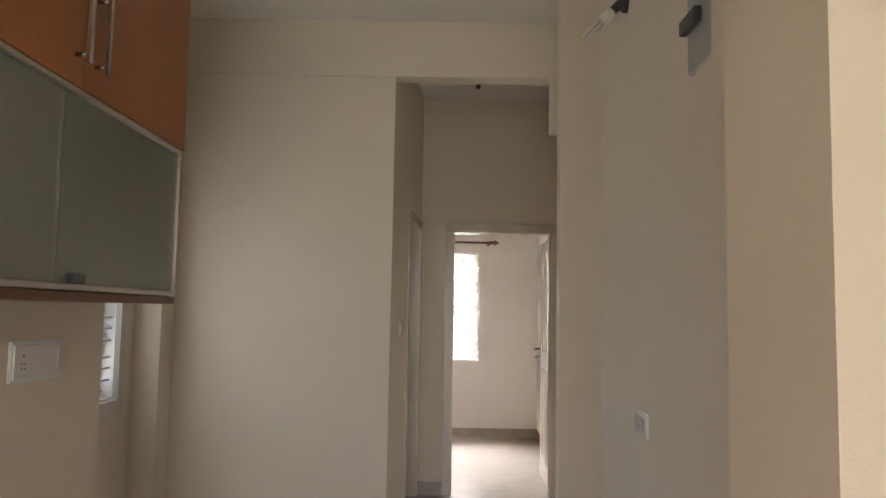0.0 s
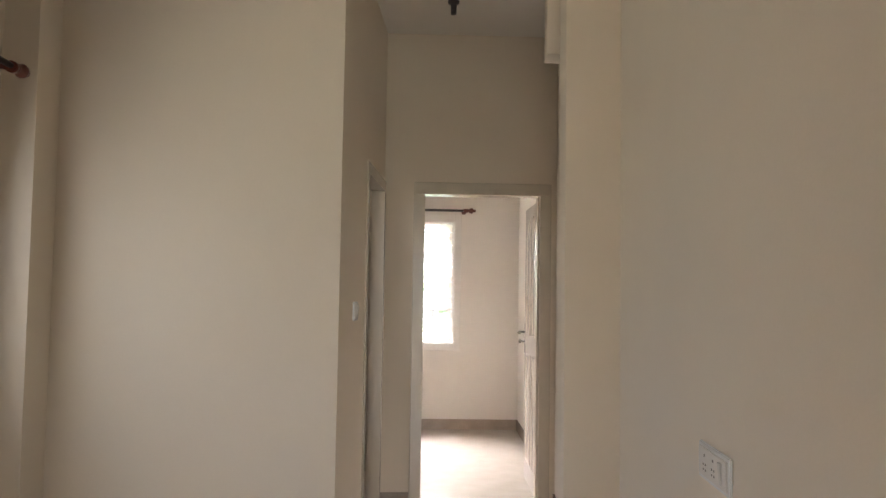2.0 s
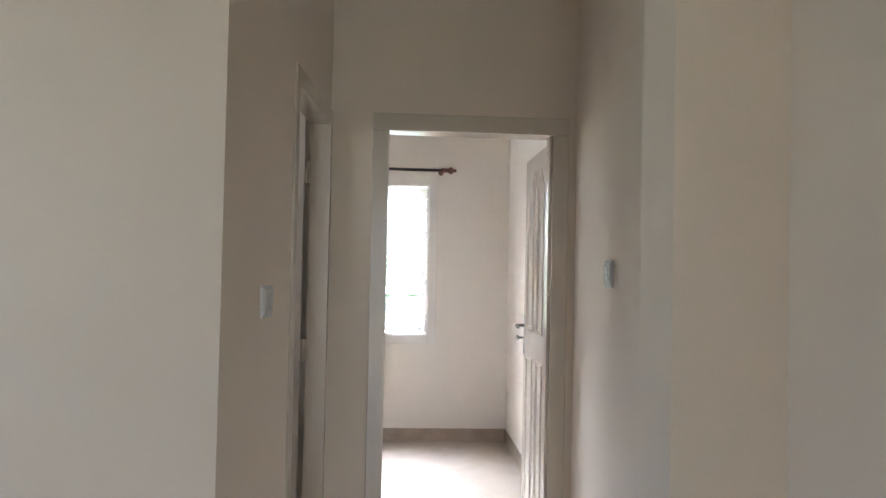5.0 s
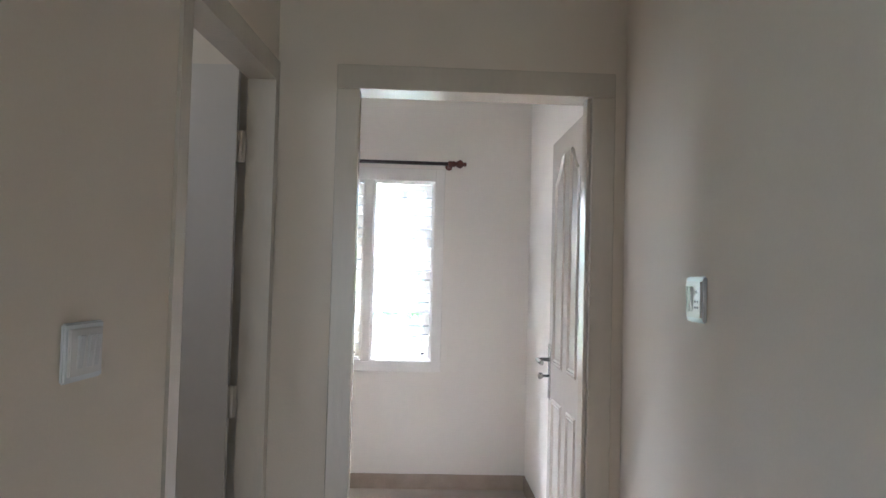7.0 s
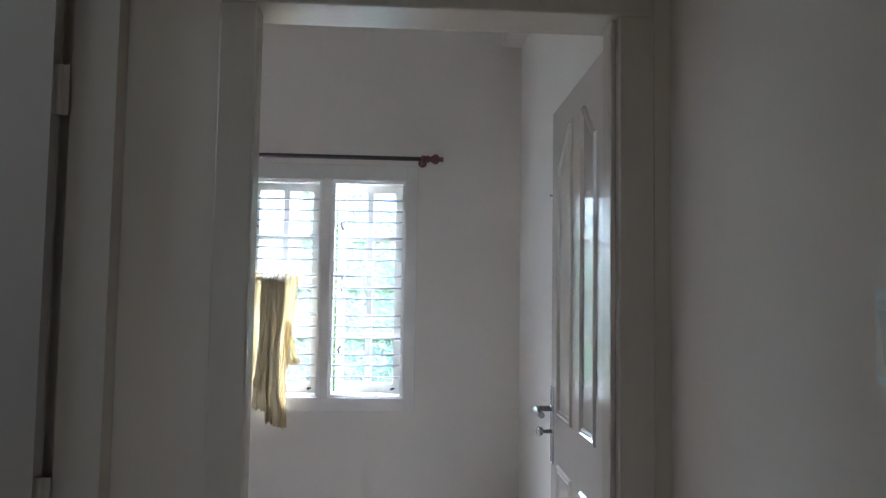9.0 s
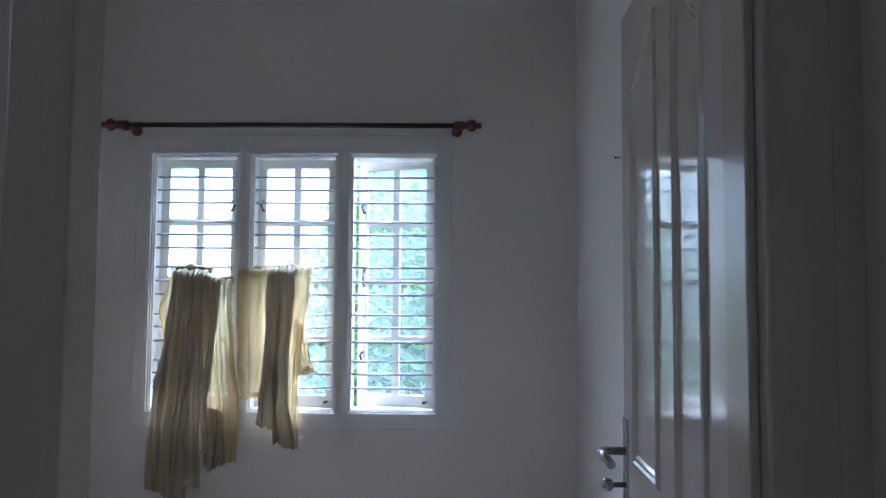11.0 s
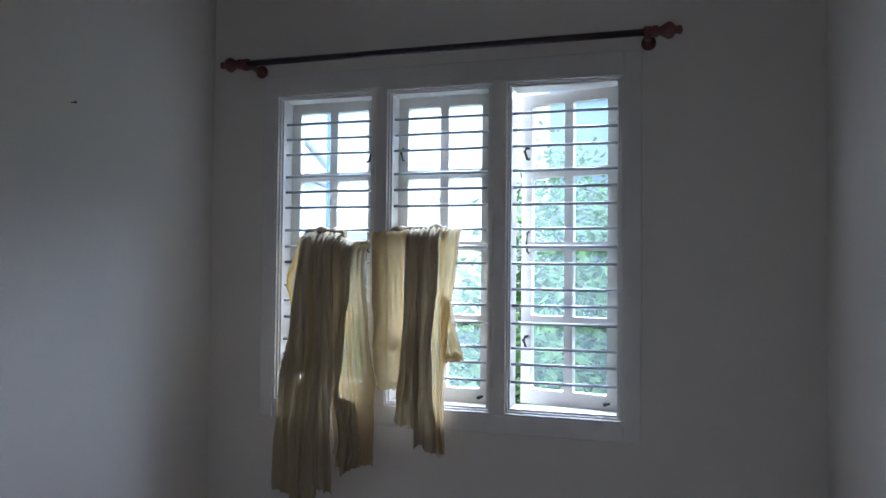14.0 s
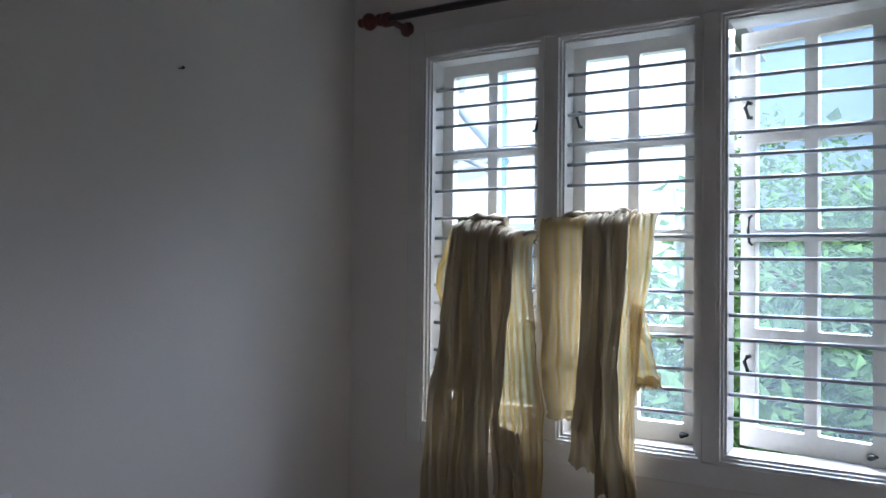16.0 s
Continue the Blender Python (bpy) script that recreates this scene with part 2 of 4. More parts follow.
def add_tube(bm, pts, radius, segs=10, caps=True):
    """A round bar along points; radius is one number or one for each point."""
    pts = [Vector(p) for p in pts]
    rad = radius if isinstance(radius, (list, tuple)) else [radius] * len(pts)
    rings = []
    for i, p in enumerate(pts):
        d = (pts[min(i + 1, len(pts) - 1)] - pts[max(i - 1, 0)]).normalized()
        up = Vector((0, 0, 1)) if abs(d.z) < 0.9 else Vector((0, 1, 0))
        a = d.cross(up).normalized()
        b = d.cross(a).normalized()
        rings.append([bm.verts.new(p + rad[i] * (math.cos(2 * math.pi * k / segs) * a + math.sin(2 * math.pi * k / segs) * b)) for k in range(segs)])
    for r0, r1 in zip(rings, rings[1:]):
        for k in range(segs):
            f = bm.faces.new((r0[k], r0[(k + 1) % segs], r1[(k + 1) % segs], r1[k]))
            f.smooth = True
    if caps:
        bm.faces.new(rings[0][::-1])
        bm.faces.new(rings[-1])
    bmesh.ops.recalc_face_normals(bm, faces=bm.faces[:])


def inset_outline(pts, d):
    """A closed outline moved inwards by d (points run counter-clockwise)."""
    out = []
    k = len(pts)
    for i in range(k):
        a, b, c = Vector(pts[i - 1]), Vector(pts[i]), Vector(pts[(i + 1) % k])
        u, v = (b - a).normalized(), (c - b).normalized()
        n0, n1 = Vector((-u.y, u.x)), Vector((-v.y, v.x))
        m = (n0 + n1)
        m = m / max(0.3, m.dot(n0))
        out.append(tuple(b + m * d))
    return out


def add_mould(bm, pts, place, profile):
    """A moulding swept round an outline. profile: (inset, height) pairs; place maps (u, v, h) to a point."""
    rings = [[bm.verts.new(place(u, v, h)) for u, v in inset_outline(pts, d)] for d, h in profile]
    k = len(pts)
    for r0, r1 in zip(rings, rings[1:]):
        for i in range(k):
            bm.faces.new((r0[i], r0[(i + 1) % k], r1[(i + 1) % k], r1[i]))
    bmesh.ops.recalc_face_normals(bm, faces=bm.faces[:])


def mesh_of(name, bm, material):
    me = bpy.data.meshes.new(name)
    bm.to_mesh(me)
    bm.free()
    me.materials.append(material)
    return me


def thing(name, bm, material, label, category, group="", kind=""):
    return tagged(new(name, mesh_of(name, bm, material)), label, category, group, kind)


def empty_thing(name, at, label, category, group="", kind=""):
    e = new(name)
    e.location = at
    e.empty_display_size = 0.1
    bpy.context.view_layer.update()
    return tagged(e, label, category, group, kind)


def world_place(ob):
    m = ob.matrix_basis.copy()
    p = ob.parent
    while p:
        m = p.matrix_basis @ m
        p = p.parent
    return m


def part(name, bm, material, parent, label=""):
    """Links a bmesh, given in world places, as one mesh under a thing or a part."""
    bmesh.ops.transform(bm, matrix=world_place(parent).inverted(), verts=bm.verts[:])
    ob = new(name, mesh_of(name, bm, material))
    ob.parent = parent
    return tagged(ob, label)


def box_part(name, dims, material, parent, bevel=0.0, label=""):
    bm = bmesh.new()
    add_box(bm, *dims, bevel)
    return part(name, bm, material, parent, label)


def structure(name, boxes, material, label, prisms=()):
    bm = bmesh.new()
    for b in boxes:
        add_box(bm, *b)
    for pts, z0, z1 in prisms:
        add_prism(bm, pts, z0, z1)
    return thing(name, bm, material, label, name.split("_")[0], kind="structure")


# ---- large structure ----
CEIL = 3.13


def left_x(y):
    return -0.586 + 0.0715 * (y - 3.304)


def right_x(y):
    return 0.677 + 0.107 * (y - 4.94)


def sock_x(y):
    return 0.427 + 0.073 * (y - 1.638)


structure("floor", [(-3.0, 2.2, -4.4, 8.0, -0.15, 0.0)], M_FLOOR, "polished beige vitrified tile floor through all rooms")
structure("ceiling", [(-3.0, 2.2, -4.4, 8.0, CEIL, CEIL + 0.15)], M_CEIL, "plain off-white painted ceiling slab")
structure("lower_storey", [(-3.0, 2.2, -4.4, 8.0, -3.3, -0.15)], M_SHELL, "plastered lower storey under the flat")
# wall that faces the walker, left of the passage, and the passage's left wall
structure("wall_facing", [], M_WALL, "cream painted wall beside the passage opening",
          [([(-2.2, 3.304), (left_x(3.304), 3.304), (left_x(3.41), 3.41), (-2.2, 3.41)], 0, CEIL)])
LD0, LD1, LDH = 4.17, 4.895, 2.06
structure("wall_passage_left", [], M_WALL, "cream painted passage wall with a doorway",
          [([(left_x(3.41), 3.41), (left_x(LD0 - 0.06), LD0 - 0.06), (left_x(LD0 - 0.06) - 0.12, LD0 - 0.06), (left_x(3.41) - 0.12, 3.41)], 0, CEIL),
           ([(left_x(LD0 - 0.06), LD0 - 0.06), (left_x(4.945), 4.945), (left_x(4.945) - 0.12, 4.945), (left_x(LD0 - 0.06) - 0.12, LD0 - 0.06)], LDH + 0.07, CEIL)])
structure("wall_passage_right", [], M_WALL, "cream painted passage wall with a switch board",
          [([(right_x(2.945), 2.945), (right_x(2.945) + 0.3, 2.945), (right_x(4.945) + 0.3, 4.945), (right_x(4.945), 4.945)], 0, CEIL)])
structure("wall_socket", [], M_WALL, "cream painted living room wall with a power socket",
          [([(sock_x(-0.5), -0.5), (0.9, -0.5), (0.9, 2.94), (sock_x(2.94), 2.94)], 0, CEIL)])
structure("pilaster", [], M_WALL, "cream painted pilaster at the passage mouth",
          [([(0.30, 2.73), (sock_x(2.73) + 0.002, 2.73), (sock_x(2.94) + 0.1, 2.945), (0.316, 2.945)], 0, CEIL)])
structure("column", [(0.128, 0.36, -0.267, 0.031, 0, CEIL)], M_WALL, "cream painted square column against the wall")
structure("beam", [(-1.832, 0.33, 3.286, 3.42, 2.796, CEIL)], M_WALL, "cream painted beam over the passage mouth",
          [([(0.322, 3.29), (0.56, 3.29), (0.57, 3.43), (0.335, 3.43)], 2.49, CEIL)])
structure("column_window", [(-1.98, -1.832, 3.106, 3.304, 0, CEIL)], M_WALL, "cream painted corner column beside the window")
# left side of the living room: cabinet wall, window bay
structure("wall_cabinet", [(-2.10, -1.345, -4.2, 1.324, 0, CEIL)], M_WALL, "cream painted wall under the crockery cabinet")
structure("wall_bay", [(-2.10, -1.98, 1.324, 1.56, 0, CEIL), (-2.10, -1.98, 3.00, 3.304, 0, CEIL),
                       (-2.10, -1.98, 1.56, 3.00, 0, 0.855), (-2.10, -1.98, 1.56, 3.00, 2.17, CEIL)], M_WALL, "cream painted bay wall with a barred window")
# behind the walker
structure("wall_back", [(-1.345, -1.20, -4.2, -4.05, 0, CEIL), (0.60, 2.2, -4.2, -4.05, 0, CEIL), (-1.20, 0.60, -4.2, -4.05, 2.3, CEIL)],
          M_WALL, "cream painted wall with the balcony opening")
structure("wall_living_right", [(2.0, 2.2, -4.05, -0.5, 0, CEIL), (0.9, 2.0, -0.5, -0.35, 0, CEIL)], M_WALL, "cream painted living room side wall")
# wall with the bedroom door
structure("wall_door", [(-1.75, -0.276, 4.945, 5.06, 0, CEIL), (0.64, 1.1, 4.945, 5.06, 0, CEIL), (-0.276, 0.64, 4.945, 5.06, 2.13, CEIL)],
          M_WALL, "cream painted wall round the bedroom doorway")
# bathroom behind the passage's left door
# the high opening is unseen, added to let the fill light in
structure("wall_bathroom", [(-2.12, -2.0, 3.41, 3.95, 0, CEIL), (-2.12, -2.0, 4.45, 5.06, 0, CEIL), (-2.12, -2.0, 3.95, 4.45, 0, 1.95), (-2.12, -2.0, 3.95, 4.45, 2.45, CEIL),
                            (-2.0, -1.75, 4.945, 5.06, 0, CEIL)], M_WALL, "pale bathroom wall with an unseen opening added for light")


def bed_left(y):
    return -1.56 + 0.05 * (y - 7.7)


def bed_right(y):
    return 0.80 + 0.02 * (y - 7.7)


WX0, WX1, WZ0, WZ1, WY = -1.258, 0.141, 0.860, 2.117, 7.71
CX0, CX1, CZ0, CZ1 = -1.320, 0.203, 0.792, 2.197
structure("wall_window", [(-1.8, CX0, WY, WY + 0.2, 0, CEIL), (CX1, 1.2, WY, WY + 0.2, 0, CEIL),
                          (CX0, CX1, WY, WY + 0.2, 0, CZ0), (CX0, CX1, WY, WY + 0.2, CZ1, CEIL)], M_WALL_BED, "off-white painted bedroom wall round the window")
structure("wall_bedroom_left", [], M_WALL_BED, "off-white painted bedroom side wall",
          [([(bed_left(5.06), 5.06), (bed_left(7.71), 7.71), (-1.75, 7.71), (-1.75, 5.06)], 0, CEIL)])
structure("wall_bedroom_right", [], M_WALL_BED, "off-white painted bedroom wall behind the open door",
          [([(bed_right(5.06), 5.06), (1.1, 5.06), (1.1, 7.71), (bed_right(7.71), 7.71)], 0, CEIL)])
structure("beam_bedroom", [], M_WALL_BED, "off-white painted ceiling beam along the bedroom wall",
          [([(bed_right(5.06) - 0.12, 5.06), (bed_right(5.06) + 0.01, 5.06), (bed_right(7.71) + 0.01, 7.71), (bed_right(7.71) - 0.12, 7.71)], 2.92, CEIL)])


def skirting(name, p, q, label="grey-brown tile skirting along the wall foot"):
    """A skirting on the left-hand side of the line from p to q."""
    d = (Vector(q) - Vector(p)).normalized()
    n = Vector((-d.y, d.x)) * 0.012
    bm = bmesh.new()
    add_prism(bm, [p, q, (q[0] + n.x, q[1] + n.y), (p[0] + n.x, p[1] + n.y)], 0, 0.10)
    return thing(name, bm, M_SKIRT, label, "skirting", kind="structure")


skirting("baseboard_window", (bed_right(7.71), 7.71 ), (bed_left(7.71), 7.71))
skirting("baseboard_bedroom_right", (bed_right(5.1), 5.1), (bed_right(7.695), 7.695))
skirting("baseboard_bedroom_left", (bed_left(7.695), 7.695), (bed_left(5.1), 5.1))
skirting("baseboard_passage_end", (-0.278, 4.945), (left_x(4.945) + 0.002, 4.945))
skirting("baseboard_passage_left", (left_x(LD0 - 0.08), LD0 - 0.08), (left_x(3.31), 3.31))
skirting("baseboard_passage_right", (right_x(2.96), 2.96), (right_x(4.93), 4.93))
skirting("baseboard_facing", (left_x(3.304), 3.304), (-1.83, 3.304))
skirting("baseboard_socket", (sock_x(0.035), 0.035), (sock_x(2.72), 2.72))


# ---- bedroom door ----
def panel_outlines(w):
    """Outlines of the four pressed panels of a door leaf, as (along, up)."""
    a0, a1, b0, b1 = 0.150, 0.312, w - 0.304, w - 0.106
    res = []
    for u0, u1, hi in ((a0, a1, 1), (b0, b1, 0)):
        lo_z, side, peak = 1.09, 1.86, 1.955
        k = 9
        top = []
        for i in range(k + 1):
            s = i / k
            u = u1 + (u0 - u1) * s
            rise = s if not hi else 1 - s
            z = side + (peak - side) * (0.5 - 0.5 * math.cos(math.pi * min(1, rise * 1.12)))
            top.append((u, z))
        res.append([(u0, lo_z), (u1, lo_z)] + top)
        res.append([(u0, 0.16), (u1, 0.16), (u1, 0.95), (u0, 0.95)])
    return res


def door_leaf(name, parent, place, w, h, mat):
    """A moulded panel leaf; place maps (along, up, out) to the world, out is 0 on one face and -0.035 on the other."""
    bm = bmesh.new()
    r = bmesh.ops.create_cube(bm, size=1.0)
    for v in r["verts"]:
        v.co = place((v.co.x + 0.5) * w, 0.008 + (v.co.z + 0.5) * (h - 0.008), -0.0175 + v.co.y * 0.035)
    bmesh.ops.bevel(bm, geom=bm.edges[:], offset=0.0025, segments=2, affect="EDGES")
    bmesh.ops.recalc_face_normals(bm, faces=bm.faces[:])
    leaf = part(name, bm, mat, parent)
    for side in (0, 1):
        for o in panel_outlines(w):
            bm = bmesh.new()
            f = (lambda u, v, hh: place(u, v, hh)) if side == 0 else (lambda u, v, hh: place(u, v, -0.035 - hh))
            add_mould(bm, o, f, [(0, 0.0003), (0.005, 0.006), (0.010, 0.007), (0.015, 0.003), (0.019, 0.005), (0.023, 0.004), (0.027, 0.0003)])
            part("panel_moulding", bm, mat, leaf)
    return leaf


def lever_set(parent, place, u, z, out, sgn):
    """A lever handle with a key knob on a long plate. sgn: the way the lever points along the leaf."""
    bm = bmesh.new()
    r = bmesh.ops.create_cube(bm, size=1.0)
    for v in r["verts"]:
        v.co = place(u + v.co.x * 0.036, z - 0.03 + v.co.z * 0.23, out(0.004) if v.co.y < 0 else out(0.0))
    bmesh.ops.bevel(bm, geom=bm.edges[:], offset=0.0015, segments=1, affect="EDGES")
    plate = part("handle_plate", bm, M_STEEL, parent, "brushed steel lock plate")
    bm = bmesh.new()
    add_tube(bm, [place(u, z + 0.02, out(0.003)), place(u, z + 0.02, out(0.045)), place(u + sgn * 0.015, z + 0.02, out(0.056)), place(u + sgn * 0.12, z + 0.017, out(0.056))], [0.009, 0.009, 0.010, 0.009], 12)
    part("lever", bm, M_STEEL, plate, "brushed steel lever")
    bm = bmesh.new()
    add_tube(bm, [place(u, z - 0.05, out(0.003)), place(u, z - 0.05, out(0.03)), place(u, z - 0.05, out(0.034)), place(u, z - 0.05, out(0.046)), place(u, z - 0.05, out(0.052))], [0.006, 0.006, 0.013, 0.015, 0.008], 12)
    part("key_knob", bm, M_STEEL, plate, "small steel turn knob")


def hinge(parent, x, y, z, h=0.10):
    bm = bmesh.new()
    add_tube(bm, [(x, y, z - h / 2), (x, y, z + h / 2)], 0.007, 10)
    add_box(bm, x - 0.018, x + 0.018, y - 0.002, y + 0.002, z - h / 2, z + h / 2)
    part("hinge", bm, M_FRAME, parent)


DX0, DX1 = -0.2, 0.563
frame_1 = empty_thing("door_frame_1", (0.18, 4.98, 0), "cream enamelled wooden door frame of the bedroom", "door frame", kind="structure")
box_part("jamb", (-0.276, DX0, 4.932, 5.005, 0, 2.05), M_FRAME, frame_1, 0.004)
box_part("jamb", (DX1, 0.64, 4.932, 5.062, 0, 2.05), M_FRAME, frame_1, 0.004)
box_part("head", (-0.276, 0.64, 4.932, 5.062, 2.05, 2.13), M_FRAME, frame_1, 0.004)
box_part("stop", (DX1 - 0.012, DX1, 4.955, 5.02, 0, 2.05), M_FRAME, frame_1, 0.003)

door_1 = empty_thing("door_1", (0.575, 5.03, 0), "glossy off-white moulded panel door standing open into the bedroom", "door", kind="structure")
LW = 0.727
swing = radians(0.9)


def bed_leaf(u, v, h):
    """Along the open leaf from its hinge; h grows towards the passage of the doorway."""
    return Vector((0.578 + u * math.sin(swing) - h * math.cos(swing), 5.03 + u * math.cos(swing) + h * math.sin(swing), v))


leaf_1 = door_leaf("leaf", door_1, bed_leaf, LW, 2.04, M_DOOR)
lever_set(leaf_1, bed_leaf, LW - 0.032, 1.085, lambda d: d, -1)
lever_set(leaf_1, bed_leaf, LW - 0.032, 1.085, lambda d: -0.035 - d, -1)
for hz in (0.3, 1.05, 1.82):
    hinge(door_1, 0.578, 5.022, hz)

# ---- bathroom door ----
frame_2 = empty_thing("door_frame_2", (left_x(4.5), 4.5, 0), "cream enamelled wooden frame of the bathroom doorway", "door frame", kind="structure")
for nm, ya, yb, za, zb in (("jamb", LD0 - 0.058, LD0, 0, LDH), ("jamb", LD1 + 0.0, LD1 + 0.046, 0, LDH), ("head", LD0 - 0.058, LD1 + 0.046, LDH, LDH + 0.068)):
    bm = bmesh.new()
    add_prism(bm, [(left_x(ya) + 0.008, ya), (left_x(yb) + 0.008, yb), (left_x(yb) - 0.08, yb), (left_x(ya) - 0.08, ya)], za, zb)
    part(nm, bm, M_FRAME, frame_2)
door_2 = empty_thing("door_2", (-0.62, 4.88, 0), "glossy off-white moulded panel door open into the bathroom", "door", kind="structure")


def bath_leaf(u, v, h):
    return Vector((-0.580 - u, 4.872 + 0.06 * u - h, v))


leaf_2 = door_leaf("leaf", door_2, bath_leaf, 0.70, 2.095, M_DOOR)
for hz in (0.30, 1.04, 1.84):
    hinge(door_2, -0.569, 4.884, hz)

# ---- barred windows ----
BAR_AT = (0.078, 0.130, 0.182, 0.259, 0.311, 0.365, 0.442, 0.498, 0.551, 0.631, 0.682, 0.738, 0.815, 0.865, 0.920)


def round_rect(u0, u1, v0, v1, r, k=4):
    res = []
    for cx, cy, a0 in ((u1 - r, v0 + r, -90), (u1 - r, v1 - r, 0), (u0 + r, v1 - r, 90), (u0 + r, v0 + r, 180)):
        for i in range(k + 1):
            a = radians(a0 + 90 * i / k)
            res.append((cx + r * math.cos(a), cy + r * math.sin(a)))
    return res


def shutter(parent, place, w, h, handle_left):
    """A glazed shutter of two by four panes; place maps (along, up, depth)."""
    st, mid, d0, d1 = 0.042, 0.034, 0.0, 0.032
    top, bot = 0.042, 0.058
    rows = 4
    ph = (h - top - bot - 3 * mid) / rows
    pw = (w - 2 * st - mid) / 2
    sh = None
    bm = bmesh.new()
    # bars of the sash
    def slab(u0, u1, v0, v1, e0, e1):
        vs = [bm.verts.new(place(u, v, e)) for e in (e0, e1) for u, v in ((u0, v0), (u1, v0), (u1, v1), (u0, v1))]
        for f in ((0, 1, 2, 3), (7, 6, 5, 4), (0, 4, 5, 1), (1, 5, 6, 2), (2, 6, 7, 3), (3, 7, 4, 0)):
            bm.faces.new([vs[i] for i in f])
    slab(0, st, 0, h, d0, d1)
    slab(w - st, w, 0, h, d0, d1)
    slab(st, w - st, 0, bot, d0, d1)
    slab(st, w - st, h - top, h, d0, d1)
    for c in range(1, rows):
        z = bot + c * ph + (c - 1) * mid
        slab(st, w - st, z, z + mid, d0, d1)
    for c in range(rows):
        z = bot + c * (ph + mid)
        slab(st + pw, st + pw + mid, z, z + ph, d0, d1)
        # rounded corners
        for k in range(2):
            u = st + k * (pw + mid)
            rr = 0.008
            for (cu, cv, su, sv) in ((u, z, 1, 1), (u + pw, z, -1, 1), (u + pw, z + ph, -1, -1), (u, z + ph, 1, -1)):
                arc = [(cu + su * rr * (1 - math.sin(radians(a))), cv + sv * rr * (1 - math.cos(radians(a)))) for a in (0, 30, 60, 90)]
                ring = [(cu, cv)] + arc
                f0 = [bm.verts.new(place(p[0], p[1], d0 + 0.001)) for p in ring]
                f1 = [bm.verts.new(place(p[0], p[1], d1 - 0.001)) for p in ring]
                bm.faces.new(f0)
                bm.faces.new(f1[::-1])
                for i in range(len(ring)):
                    j = (i + 1) % len(ring)
                    bm.faces.new((f0[i], f0[j], f1[j], f1[i]))
    bmesh.ops.recalc_face_normals(bm, faces=bm.faces[:])
    sh = part("shutter", bm, M_SHUTTER, parent)
    for c in range(rows):
        z = bot + c * (ph + mid)
        for k in range(2):
            u = st + k * (pw + mid)
            bm = bmesh.new()
            bm.faces.new([bm.verts.new(place(a, b, 0.016)) for a, b in ((u, z), (u + pw, z), (u + pw, z + ph), (u, z + ph))])
            pane = part("pane", bm, M_GLASS, sh)
            pane.visible_shadow = False
    # fittings
    def fit_u(f):
        return f if handle_left else w - f
    bm = bmesh.new()
    add_tube(bm, [place(fit_u(0.032), h * 0.555, 0), place(fit_u(0.032), h * 0.55, -0.018), place(fit_u(0.030), h * 0.52, -0.022), place(fit_u(0.032), h * 0.49, -0.018), place(fit_u(0.032), h * 0.485, 0)], 0.004, 8)
    part("pull_handle", bm, M_IRON, sh, "small dark iron pull handle")
    for f in (0.19, 0.80):
        bm = bmesh.new()
        z = h * (1 - f)
        add_tube(bm, [place(fit_u(0.028), z + 0.02, 0), place(fit_u(0.028), z + 0.02, -0.02), place(fit_u(0.02), z + 0.005, -0.022), place(fit_u(0.03), z - 0.025, -0.02), place(fit_u(0.04), z - 0.025, -0.018)], 0.006, 8)
        part("hook", bm, M_IRON, sh, "dark iron hook catch")
    bm = bmesh.new()
    cu = w - 0.045 if handle_left else 0.045
    add_tube(bm, [place(cu, 0.028, 0), place(cu, 0.028, -0.015), place(cu + 0.02, 0.034, -0.02)], [0.009, 0.008, 0.004], 8)
    part("stay_peg", bm, M_IRON, sh, "dark iron stay peg")


